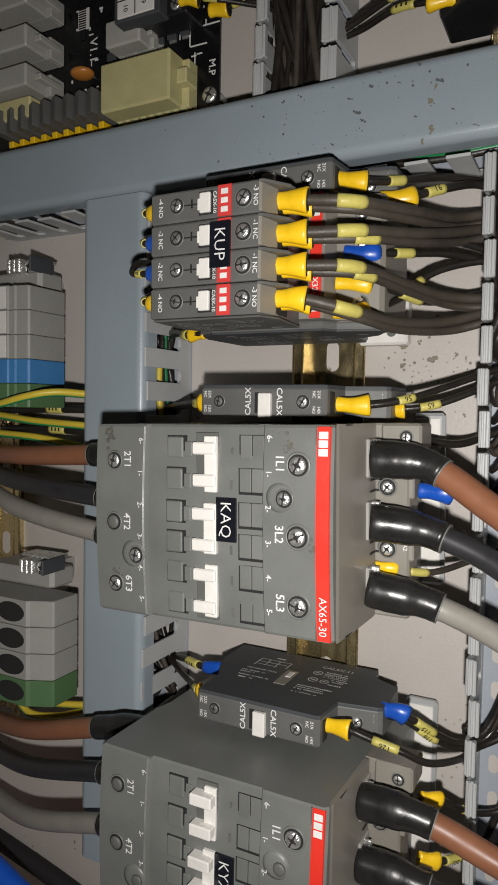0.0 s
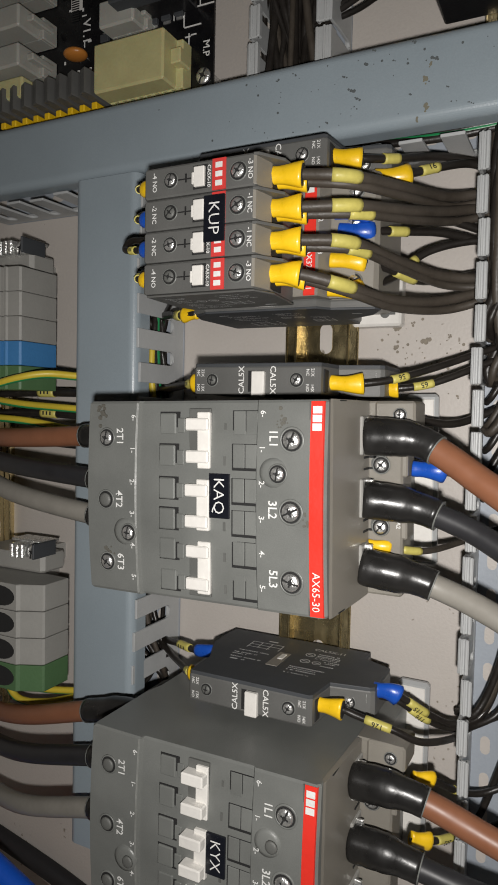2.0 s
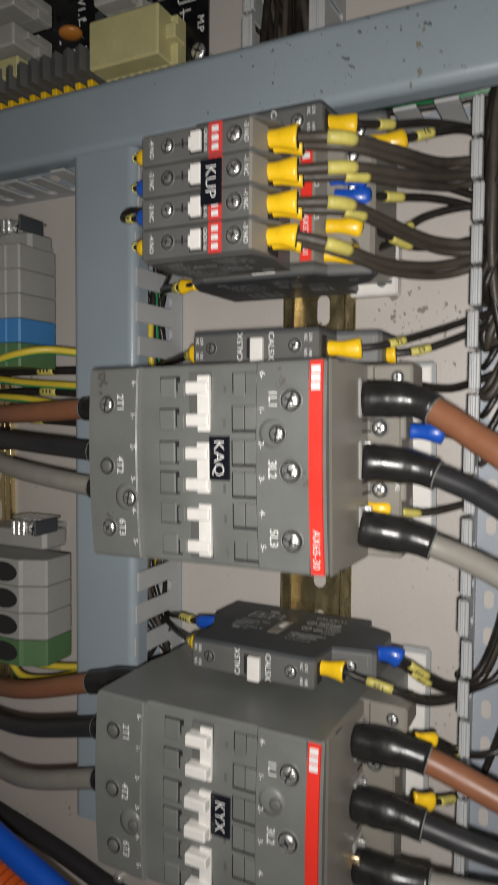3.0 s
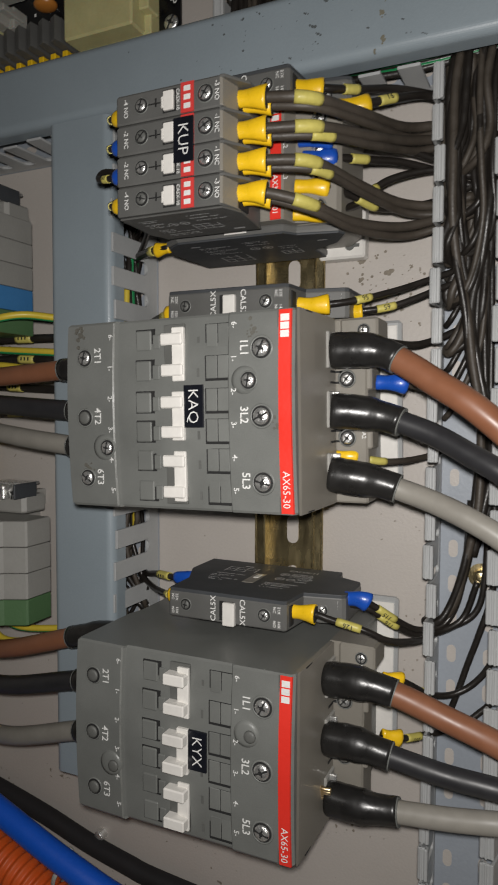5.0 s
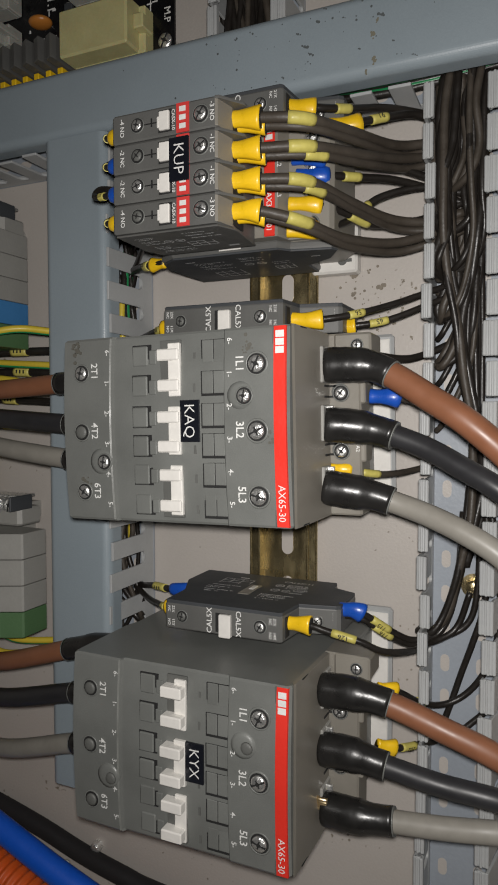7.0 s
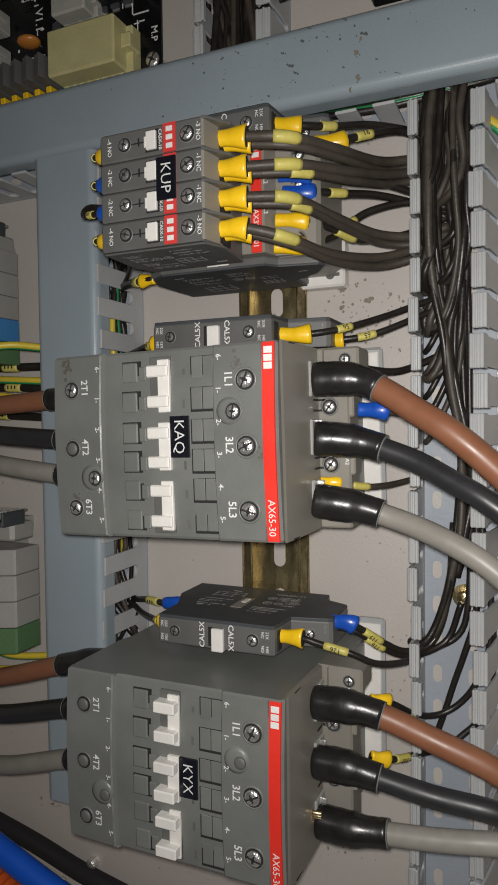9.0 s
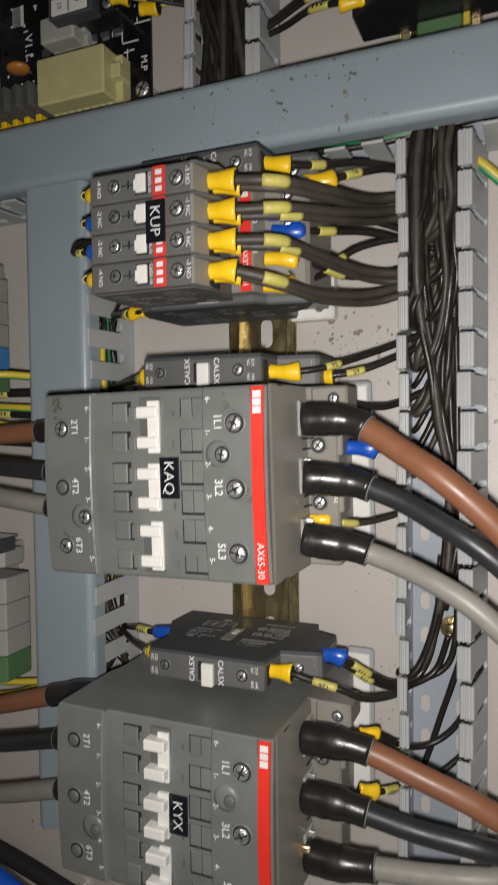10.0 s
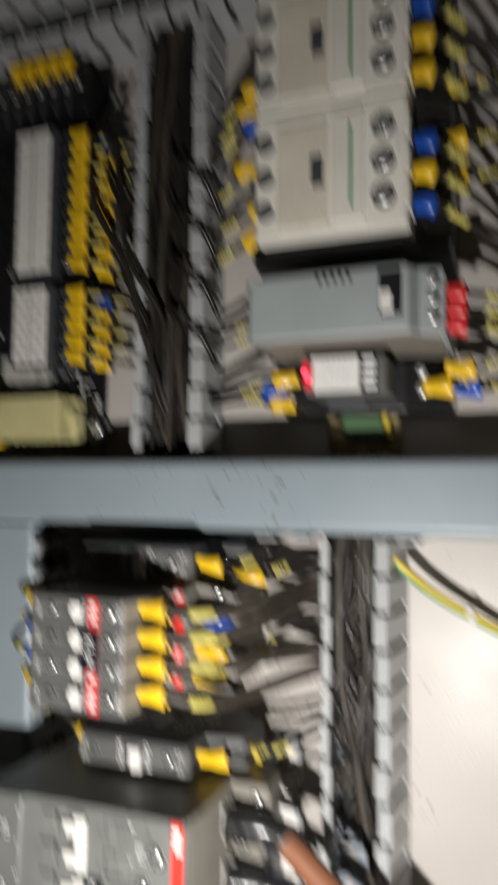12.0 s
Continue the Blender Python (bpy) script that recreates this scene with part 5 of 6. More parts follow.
strand_group([(-0.41, 1.1895, 0.017), (-0.37, 1.1900, 0.017), (-0.335, 1.1890, 0.017), (-0.30, 1.1900, 0.016), (-0.265, 1.1905, 0.017), (-0.235, 1.1895, 0.017), (-0.205, 1.1890, 0.016), (-0.172, 1.1895, 0.014)], 46, 12, DW, 0.0070, 46, 0.0016, 0.42)
for a, b, c, r in ((0.000, 0.000, 0.000, 0.0017), (0.009, 0.004, -0.006, 0.0013), (0.003, 0.013, 0.005, 0.0015)):
    wire("duct_wire", [(-0.36, 1.160 + a, 0.030), (-0.3294, 1.1527 + b, 0.040 - a), (-0.3019, 1.1559 + a + b, 0.040), (-0.2709, 1.1721 + c, 0.036 + c), (-0.2423, 1.1784 + b, 0.032), (-0.2082, 1.1878 + c * 0.6, 0.026), (-0.1747, 1.1940 - c * 0.5, 0.016)], r, WIRE, "black wire arching out of the open upper duct", group="wires in the ducts")
for i in range(4):
    x = -0.335 + 0.026 * i
    wire("duct_wire", [(x - 0.02, 1.196, 0.028), (x, 1.1935, 0.032), (x + 0.014, 1.1990, 0.036), (x + 0.022, 1.2080, 0.038), (x + 0.028, 1.2160, 0.036), (x + 0.040, 1.2190, 0.026)], 0.0014, WIRE, "black wire leaving the upper duct over its teeth", group="wires in the ducts")
bundle(-0.13, 0.171, 1.0985, 1.1215, 26, 13, "thin black wire lying in the lower duct", 0.036)
for i, (a, c) in enumerate(((-0.085, GYG), (-0.078, WIRE), (-0.070, GYG), (-0.062, WIRE), (-0.052, GYY))):
    wire("duct_wire", [(-0.13 + 0.01 * i, 1.118, 0.012), (a, 1.1205, 0.016 + 0.002 * i), (a + 0.05, 1.119, 0.014), (a + 0.12, 1.117, 0.012)], 0.0017, c, "coloured wire behind the lower duct's teeth", group="wires in the ducts")
for i in range(5):
    wire("duct_wire", [(-0.150 - 0.002 * i, 1.05, 0.012), (-0.146 + 0.001 * i, 1.13, 0.018), (-0.143, 1.20, 0.014 + 0.002 * i), (-0.145 + 0.001 * i, 1.26, 0.020), (-0.148, 1.315, 0.014)], 0.0017, (WIRE, GYG, WIRE, GYG, WIRE)[i], "wire lying in the duct beside the upright", group="wires in the ducts")


# ---- earth wire on the right ----
def earth(pts, r, label):
    t = wire("earth_wire", pts, r, GYY, label, "wire", group="earth wires")
    o = pts[0]
    line = spline([(p[0] - o[0] + r * 0.55, p[1] - o[1] - r * 0.35, p[2] - o[2] + r * 0.05) for p in pts], 8)
    part("green_stripe", tube(line, r * 0.72, 8, 1, "green_stripe", GYG), None, t, "green stripe")
    return t


earth([(-0.140, 1.285, 0.012), (-0.1276, 1.3032, 0.022), (-0.1141, 1.3186, 0.018), (-0.1036, 1.3359, 0.014), (-0.0939, 1.3577, 0.010), (-0.088, 1.40, 0.006)], 0.0020, "yellow and green earth wire across the plate")
tie = thing("cable_clip", -0.1036, 1.3365, 0.012, "small clear clip round the earth wire", "clip")
part("clip_ring", tube([V(-0.0004, -0.0015, 0.002), V(0.0006, 0.0015, 0.002)], 0.0027, 12, 1, "clip_ring", WHITE), None, tie)
for p in ([(-0.0365, 1.0202, 0.055), (-0.0385, 1.0450, 0.059), (-0.0430, 1.0640, 0.057), (-0.0455, 1.0760, 0.050), (-0.0450, 1.0860, 0.038), (-0.0430, 1.1032, 0.018), (-0.038, 1.115, 0.012)],
          [(-0.0332, 0.995, 0.030), (-0.0332, 1.018, 0.031), (-0.0306, 1.0434, 0.030), (-0.0285, 1.0787, 0.024), (-0.026, 1.11, 0.012)],
          [(-0.0240, 0.995, 0.030), (-0.0232, 1.018, 0.031), (-0.0216, 1.0475, 0.030), (-0.0168, 1.0788, 0.024), (-0.013, 1.11, 0.012)],
          [(0.1170, 1.005, 0.030), (0.1208, 1.0266, 0.030), (0.1309, 1.0395, 0.030), (0.1300, 1.058, 0.028), (0.1250, 1.0797, 0.020), (0.123, 1.11, 0.012)],
          [(0.1130, 1.010, 0.030), (0.1174, 1.0352, 0.030), (0.1234, 1.052, 0.028), (0.1225, 1.0797, 0.020), (0.120, 1.11, 0.012)]):
    earth(p, 0.0018, "yellow and green earth wire between terminals and duct")
for i, p in enumerate(([(-0.036, 1.01, 0.022), (-0.037, 1.045, 0.022), (-0.037, 1.085, 0.016), (-0.036, 1.11, 0.010)], [(-0.025, 1.01, 0.020), (-0.026, 1.045, 0.020), (-0.024, 1.085, 0.014), (-0.022, 1.11, 0.010)], [(0.006, 1.00, 0.016), (0.004, 1.05, 0.018), (0.006, 1.085, 0.014), (0.008, 1.11, 0.010)], [(-0.012, 1.00, 0.016), (-0.010, 1.05, 0.018), (-0.008, 1.085, 0.014), (-0.006, 1.11, 0.010)])):
    wire("control_wire", p, 0.0022, WIRE, "black wire with yellow marker below the contactors", tags=((0.036, 0.046, ""),), group="control wires")


# ---- rail terminals below the cross beam ----
def rail_terminal(x, w, material, label, top=1.0597, back=0.0244, funnel=False):
    t = thing("rail_terminal", x, top - 0.034, 0.0, label, "terminal block", "rail terminals")
    P = [(-0.034, 0.0), (-0.034, 0.036), (-0.022, 0.056), (0.0142, 0.056), (0.0150, 0.0552), (0.0152, 0.0528), (0.0218, 0.0526), (0.0224, 0.0518), (0.0226, 0.0500), (0.0240, 0.0500), (0.0244, 0.0516), (0.0258, 0.0516), (0.0264, 0.0506), (0.0332, 0.0500), (0.0340, 0.0490),
         (0.0340, back), (0.0000, back - 0.002), (-0.0010, 0.0)]
    if funnel:
        P = [(-0.034, 0.0), (-0.034, 0.036), (-0.022, 0.056), (0.0215, 0.056), (0.0230, 0.0545), (0.0332, 0.0500), (0.0340, 0.0490), (0.0340, back), (0.0000, back - 0.002), (-0.0010, 0.0)]
    part("housing", prism(bmesh.new(), P, 0.00010, w - 0.00010, 0.0004), material, t)
    if funnel:
        # wire entry as a flat near-black oval, its inner shade painted
        bm = disc(bmesh.new(), w / 2, 0.0110, 0.0545, 0.0562, w * 0.38, n=18)
        for v in bm.verts:
            v.co.z = 0.0110 + (v.co.z - 0.0110) * 1.85
        part("wire_funnel", bm, RECESS_SHADE, t, "flat dark oval painted as the shade of a wire entry")
        return t
    # test hole is a flat disc, hole shade in darker grey
    part("test_hole", disc(bmesh.new(), w / 2, 0.0080, 0.054, 0.0562, min(w * 0.30, 0.0040), n=16), GREYD, t)
    part("marker_groove", bx(0.0006, w - 0.0006, 0.0160, 0.0212, 0.0520, 0.0530, r=0), WHITE if material is TERMG else material, t)
    return t


def end_clamp(x, z, label):
    t = thing("end_clamp", x, z, 0.0, label, "end clamp", "end clamps")
    part("body", prism(bmesh.new(), [(-0.030, 0), (-0.030, 0.034), (0.0165, 0.034), (0.0185, 0.032), (0.0185, 0.018), (0.004, 0.014), (0.004, 0)], 0, 0.0095, 0.0010), TERMG, t)
    for z0 in (0.0005, 0.0040, 0.0075):
        part("bracket", bx(-0.0060, 0.0015, z0, z0 + 0.0024, 0.016, 0.040, r=0.0005), ZINC, t, "bright folded steel bracket")
    part("clamp_post", bx(-0.0070, 0.0010, 0.0172, 0.0186, 0.024, 0.041, r=0.0005), DARK, t)
    part("clamp_back", bx(-0.0070, -0.0055, -0.006, 0.0172, 0.020, 0.032, r=0.0005), ZINC, t)
    screw(t, -0.0020, 0.0140, 0.036, 0.0038, ZINC, 15, well=False)
    return t


end_clamp(-0.1095, 1.033, "grey end clamp with bright steel screw, on the terminal rail")
for i, m in enumerate((TERMG, TERMG, TERMG, TERMB, TERMGR)):
    rail_terminal(-0.0990 + 0.0123 * i, 0.0122, m, ("light grey rail terminal", "light grey rail terminal", "light grey rail terminal", "blue rail terminal", "green rail terminal")[i] + " on the lower rail")
end_clamp(0.0490, 1.042, "grey end clamp with bright steel screw, on the terminal rail")
for i in range(4):
    rail_terminal(0.0590 + 0.0136 * i, 0.0134, TERMG if i < 3 else TERMGR, "tall light grey rail terminal with dark oval entry" if i < 3 else "green rail terminal with earth wires", top=1.0764, back=0.0322, funnel=True)
rail(-0.118, 0.15, 0.992, "yellow-passivated steel mounting rail under the lower terminals")

# ---- circuit board and its parts ----
pcb = thing("circuit_board", -0.31, 1.07, 0.0128, "black printed circuit board with white print, on standoffs", "circuit board")
part("board", bx(-0.085, 0.1335, -0.09, 0.0770, 0, 0.0016, r=0.0002), PCB, pcb)
write("M.P", 0.0052, 0.1070, 0.0730, 0.0019, INK, pcb)
write("V1.1", 0.0070, 0.0830, 0.0000, 0.0019, INK, pcb)
for a in (((0.078, 0.0945, 0.0600, 0.0606)), ((0.0945, 0.0951, 0.0606, 0.0700)), ((0.0860, 0.0866, 0.0606, 0.0770)), ((0.1020, 0.1040, -0.0100, -0.0085)), ((0.1020, 0.1040, -0.0060, -0.0045)), ((0.1020, 0.1040, -0.0020, -0.0005)), ((0.1020, 0.1040, 0.0020, 0.0035)), ((0.098, 0.122, 0.0630, 0.0635))):
    part("print_line", bx(*a, 0.0016, 0.0019, r=0), INK, pcb)
bars(pcb, 0.060, 0.078, -0.0030, 0.0016, 1, 0.0075, WHITE, 1, "barcode_sticker")
for i in range(14):
    part("barcode_bar", bx(0.060 + i * 0.0012, 0.0606 + i * 0.0012, -0.0100, -0.0050, 0.0018, 0.0021, r=0), INKD, pcb)
srnd = random.Random(21)
for i in range(34):
    x, z = srnd.uniform(0.060, 0.118), srnd.uniform(-0.018, 0.070)
    w, h = srnd.choice(((0.0028, 0.0005), (0.0006, 0.0030), (0.0016, 0.0010), (0.0010, 0.0022)))
    part("print_line", bx(x, x + w, z, z + h, 0.0016, 0.00185, r=0), INK, pcb)
screw(pcb, 0.1200, 0.0720, 0.0016, 0.0040, ZINC, 30, well=False)
screw(pcb, 0.0290, 0.0140, 0.0016, 0.0036, ZINC, 30, well=False)
for x in (0.119, -0.07):
    part("standoff", disc(bmesh.new(), x, 0.0720, -0.0128, 0, 0.003, n=6), ZINC, pcb)


def nylon_plug(name, x0, x1, z0, z1, d1, material, label, pins):
    t = thing(name, (x0 + x1) / 2, z0, 0.0144, label, "connector", "board connectors")
    w, h = (x1 - x0) / 2, z1 - z0
    part("shell", bx(-w, w, 0, h * 0.92, 0, d1 - 0.0144, r=0.0010, seg=2), material, t)
    part("collar", bx(-w * 0.92, w * 1.02, 0.001, h, 0, (d1 - 0.0144) * 0.42, r=0.0006), material, t)
    part("latch", bx(-w * 0.35, w * 0.25, h * 0.92, h * 1.05, 0.004, d1 - 0.020, r=0.0006), material, t)
    for i in range(pins):
        z = 0.003 + (h - 0.006) * i / max(pins - 1, 1)
        part("rib", bx(w * 0.98, w * 1.06, z - 0.0012, z + 0.0012, 0.0005, (d1 - 0.0144) * 0.40, r=0.0003), material, t)
    return t


nylon_plug("power_plug", -0.2065, -0.1830, 1.0905, 1.1350, 0.034, NYLON, "large pale yellow nylon plug on the circuit board", 9)
nylon_plug("wire_plug", -0.2290, -0.2160, 1.0900, 1.1130, 0.030, NYLONW, "small translucent white nylon plug on the circuit board", 3)
for i, x in enumerate((-0.2345, -0.2150, -0.2560)):
    nylon_plug("wire_plug", x, x + 0.0115, 1.0150, 1.0500, 0.040, NYLONW, "cream nylon plug seated on the circuit board", 2)
nylon_plug("wire_plug", -0.2015, -0.1905, 1.020, 1.046, 0.034, NYLON, "pale yellow nylon plug on the circuit board", 3)
c = thing("capacitor", -0.2120, 1.0690, 0.0144, "orange disc capacitor on the circuit board", "capacitor")
bm = bmesh.new()
bmesh.ops.create_uvsphere(bm, u_segments=18, v_segments=10, radius=0.0065)
for v in bm.verts:
    v.co = Vector((v.co.x * 0.42, v.co.y * 0.9 - 0.0075, v.co.z))
part("disc", bm, CAPO, c, smooth=True)
for z in (-0.003, 0.003):
    part("lead", tube([V(0, z, 0), V(0, z, 0.004)], 0.0004, 6, 1, "lead", ZINC), None, c)
for i in range(9):
    z = 1.0200 + i * 0.0078
    f = thing("heat_fin", -0.1885, z, 0.0144, "dark grey moulded terminal fin on the circuit board", "terminal fin", "terminal fins")
    part("fin", prism(bmesh.new(), [(0, 0), (0.0004, 0.020), (0.0046, 0.022), (0.0054, 0.018), (0.0050, 0)], -0.0075, 0.0045, 0.0004), AUX, f)
    part("pin_cap", bx(0.0050, 0.0085, 0.0008, 0.0042, 0.002, 0.012, r=0.0005), YELLOW, f, "yellow cap")
for i in range(7):
    q = thing("small_chip", -0.2200 - 0.0005 * i, 1.083 + i * 0.0075, 0.0144, "small dark chip on the circuit board", "chip", "small chips")
    part("package", bx(-0.0020, 0.0020, -0.0026, 0.0026, 0, 0.0022, r=0.0003), DARK, q)
    for s in (-1, 1):
        part("leg", bx(s * 0.0026 - 0.0006, s * 0.0026 + 0.0006, -0.002, 0.002, 0, 0.0006, r=0), ZINC, q)


# ---- screw-terminal strips with numbered covers and crimped wires ----
def strip(x0, x1, n, label, low=None, high=None):
    t = thing("terminal_strip", x0, 1.1140, 0.0144, label, "terminal strip", "terminal strips")
    L = x1 - x0
    part("base", bx(0, L, -0.012, 0.0240, 0, 0.016, r=0.0006), BLACKP, t)
    part("cover_frame", bx(-0.0010, L + 0.0010, -0.0125, 0.0135, 0.014, 0.0228, r=0.0006), DARK, t)
    part("number_cover", bx(0.0004, L - 0.0004, -0.0100, 0.0110, 0.0225, 0.0236, r=0.0003), WHITE, t, "white card numbered in two rows")
    part("print_line", bx(0.0006, L - 0.0006, 0.0004, 0.0008, 0.0235, 0.0239, r=0), INKD, t)
    p = L / n
    for i in range(n):
        part("print_line", bx(i * p, i * p + 0.0004, -0.0098, 0.0004, 0.0235, 0.0239, r=0), INKD, t)
        part("print_line", bx((i + 0.05) * p, (i + 0.05) * p + 0.0004, 0.0006, 0.0108, 0.0235, 0.02391, r=0), INKD, t)
        for k, (row, z) in enumerate(((low, -0.0047), (high, 0.0057))):
            x = (i + 0.5 - 0.05 * k) * p
            if row:
                write(row[i], 0.0036, x, z, 0.0240, INKD, t)
            else:
                part("print_bar", bx(x - 0.0005, x + 0.0005, z - 0.0012, z + 0.0012, 0.0235, 0.0240, r=0), INKG, t)
        part("barrier", bx(i * p - 0.0005, i * p + 0.0005, 0.0135, 0.0250, 0.002, 0.0200, r=0.0002), BLACKP, t)
        screw(t, (i + 0.5) * p, 0.0185, 0.0160, 0.0028, ZINC, 30 * i, well=False)
    rnd = random.Random(int(-x0 * 1000))
    for i in range(n):
        x = x0 + (i + 0.5) * p
        for k, (dd, zz) in enumerate(((0.033, 1.1365), (0.024, 1.1470))):
            j = rnd.uniform(-0.0012, 0.0012)
            wire("strip_wire", [(x + k * 0.003, zz, dd), (x + j + k * 0.003, zz + 0.009, dd - 0.001), (x + 2 * j + 0.002, 1.166, 0.022), (x + 0.008, 1.178, 0.018), (x + 0.022, 1.186, 0.014)], 0.0012, WIRE,
                 "black wire with amber crimp sleeve at the terminal strip", tip=BLUE if (i == 0 and k == 1) else YELLOW, tags=((0.0115, 0.018, ""),), tip_len=0.0095, tip_r=0.0040, group="strip wires", per=5)


strip(-0.2640, -0.2225, 5, "black screw terminal strip with white numbered cover", ("2", "4", "6", "8", "10"), ("1", "3", "5", "7", "9"))
strip(-0.3500, -0.2725, 9, "long black screw terminal strip with white numbered cover")
part("end_screw", disc(bmesh.new(), 0, 0, 0, 0.003, 0.003, n=12, dome=0.0006), ZINC, pcb, at=V(-0.056, 0.066, 0.0016))
for i in range(5):
    wire("strip_wire", [(-0.385, 1.095 + i * 0.0085, 0.030), (-0.394, 1.095 + i * 0.0085, 0.030), (-0.405, 1.096 + i * 0.0085, 0.022), (-0.42, 1.10 + i * 0.008, 0.014)], 0.0012, WIRE, "black wire with amber crimp sleeve at the board's upper edge", tip=YELLOW, tip_len=0.009, tip_r=0.0040, group="strip wires")
blk = thing("terminal_strip", -0.372, 1.09, 0.0144, "black terminal strip at the board's upper edge", "terminal strip", "terminal strips")
part("base", bx(-0.016, 0.009, -0.03, 0.050, 0, 0.014, r=0.0006), BLACKP, blk)
for i in range(9):
    part("barrier", bx(-0.0155, 0.0085, -0.0285 + i * 0.0085, -0.0275 + i * 0.0085, 0.0135, 0.0175, r=0.0002), DARK, blk)
    screw(blk, -0.008, -0.0238 + i * 0.0085, 0.0140, 0.0026, ZINC, 20 * i, well=False)


# ---- cream contactors ----
def cream_contactor(x0, label):
    t = thing("contactor", x0, 1.286, 0.0075, label, "contactor", "cream contactors")
    W = 0.0545
    part("base", prism(bmesh.new(), [(-0.044, 0), (-0.044, 0.030), (-0.036, 0.040), (0.036, 0.040), (0.046, 0.034), (0.046, 0)], 0.0005, W + 0.001, 0.001), BLACKP, t, "black lower body")
    part("housing", prism(bmesh.new(), [(-0.0335, 0.034), (-0.0335, 0.0565), (-0.032, 0.058), (0.0295, 0.058), (0.031, 0.0565), (0.031, 0.034)], 0, W, 0.0012), CREAM, t)
    part("carrier_window", bx(0.006, W - 0.004, -0.0230, -0.0010, 0.0575, 0.0590, r=0.0008, seg=2), mat("yellowed_clear_cover", (0.66, 0.61, 0.51), 0.2, var=0.15, scale=60, coat=0.4), t, "yellowed clear cover")
    part("carrier", bx(0.022, 0.034, -0.0080, -0.0030, 0.0585, 0.0605, r=0.0005), DARK, t)
    part("front_plate", bx(0.004, W - 0.004, 0.0010, 0.0140, 0.0575, 0.0595, r=0.0006), CREAM, t)
    part("green_line", bx(0.010, W - 0.010, 0.0080, 0.0092, 0.0592, 0.0598, r=0), GYG, t, "thin green line")
    part("step_line", bx(0.001, W - 0.001, 0.0148, 0.0154, 0.0578, 0.0583, r=0), INKG, t)
    for i in range(3):
        x = 0.0125 + i * 0.0145
        screw(t, x, 0.0215, 0.0583, 0.0035, ZINC, 20 * i)
        screw(t, x, -0.0285, 0.0583, 0.0028, GREYD, 40 * i)
        part("terminal_arch", bx(x - 0.0058, x + 0.0058, 0.0285, 0.0318, 0.040, 0.0575, r=0.001), CREAM, t)
        # pole mouth not cut: near-black block coloured as its shade
        part("pole_mouth", bx(x - 0.0042, x + 0.0042, 0.0305, 0.0326, 0.042, 0.0530, r=0.0005), RECESS_SHADE, t)
    bars(t, 0.014, 0.030, 0.0280, 0.0581, 1, 0.0012, INKG, 3)
    return t


cream_contactor(-0.3165, "yellowed cream contactor on a black base, above the power supply")
cream_contactor(-0.3725, "yellowed cream contactor on a black base, next to its twin")
cov = thing("contact_cover", -0.262, 1.286, 0.0076, "dark slate side cover of the cream contactor", "cover")
part("cover", prism(bmesh.new(), [(-0.042, 0), (-0.042, 0.026), (-0.033, 0.052), (0.028, 0.052), (0.034, 0.044), (0.046, 0.040), (0.046, 0)], 0.0015, 0.0060, 0.0006), DARK, cov)
for i in range(6):
    part("print_line", bx(0.0059, 0.0062, -0.030 + 0.008 * i, -0.025 + 0.008 * i, 0.012 + 0.003 * (i % 3), 0.013 + 0.003 * (i % 3), r=0), INKG, cov)
screw(cov, 0.0038, 0.0400, 0.0405, 0.0020, ZINC, 20, well=False)
for i, (x, c, s) in enumerate(((-0.3440, YELLOW, 0.055), (-0.3290, YELLOW, 0.055), (-0.3020, BLUE, 0.050), (-0.2870, YELLOW, 0.055), (-0.2735, BLUE, 0.055), (-0.3580, BLUE, 0.055))):
    wire("control_wire", [(x, 1.3145, s), (x + 0.0005, 1.3255, s), (x + 0.006, 1.339, s - 0.012), (x + 0.020, 1.356, 0.028), (x + 0.045, 1.374, 0.016), (x + 0.09, 1.385, 0.010)], 0.0016, WIRE, "black wire with crimp sleeve and marker, from a cream contactor", tip=c, tags=((0.018, 0.029, ""),), tip_r=0.0042, tip_len=0.012, group="control wires")
for x, c in ((-0.3060, YELLOW), (-0.2895, YELLOW), (-0.330, YELLOW)):
    wire("control_wire", [(x, 1.3270, 0.040), (x + 0.0005, 1.3380, 0.040), (x - 0.004, 1.350, 0.032), (x - 0.014, 1.365, 0.022), (x - 0.03, 1.38, 0.014)], 0.0014, WIRE, "black wire with crimp sleeve and marker, from a black contactor base", tip=c, tags=((0.016, 0.026, ""),), tip_r=0.0040, tip_len=0.011, group="control wires")
for i, (x, z, c) in enumerate(((-0.3450, 1.2395, YELLOW), (-0.3285, 1.2395, BLUE), (-0.3360, 1.2370, YELLOW), (-0.3073, 1.2360, YELLOW), (-0.2824, 1.2470, YELLOW), (-0.2709, 1.2470, YELLOW), (-0.2690, 1.2440, YELLOW))):
    s = 0.050 if i > 3 else 0.040
    wire("control_wire", [(x, z + 0.010, s), (x, z, s), (x + 0.004, 1.226, s - 0.010), (x + 0.009, 1.216, 0.026), (x + 0.013, 1.206, 0.020), (x + 0.020, 1.196, 0.016)], 0.0014, WIRE, "black wire with crimp sleeve and marker, into the upper duct", tip=c, tags=((0.020, 0.031, ""),), tip_r=0.0042, tip_len=0.011, group="control wires")

# ---- power supply and plug-in relay ----
ps = thing("power_supply", -0.229, 1.288, 0.0075, "grey metal rail power supply with red terminals", "power supply")
part("housing", prism(bmesh.new(), [(-0.034, 0), (-0.034, 0.069), (-0.031, 0.0725), (0.031, 0.0725), (0.034, 0.066), (0.043, 0.063), (0.043, 0.0)], -0.0130, 0.0125, 0.0010), PSU, ps)
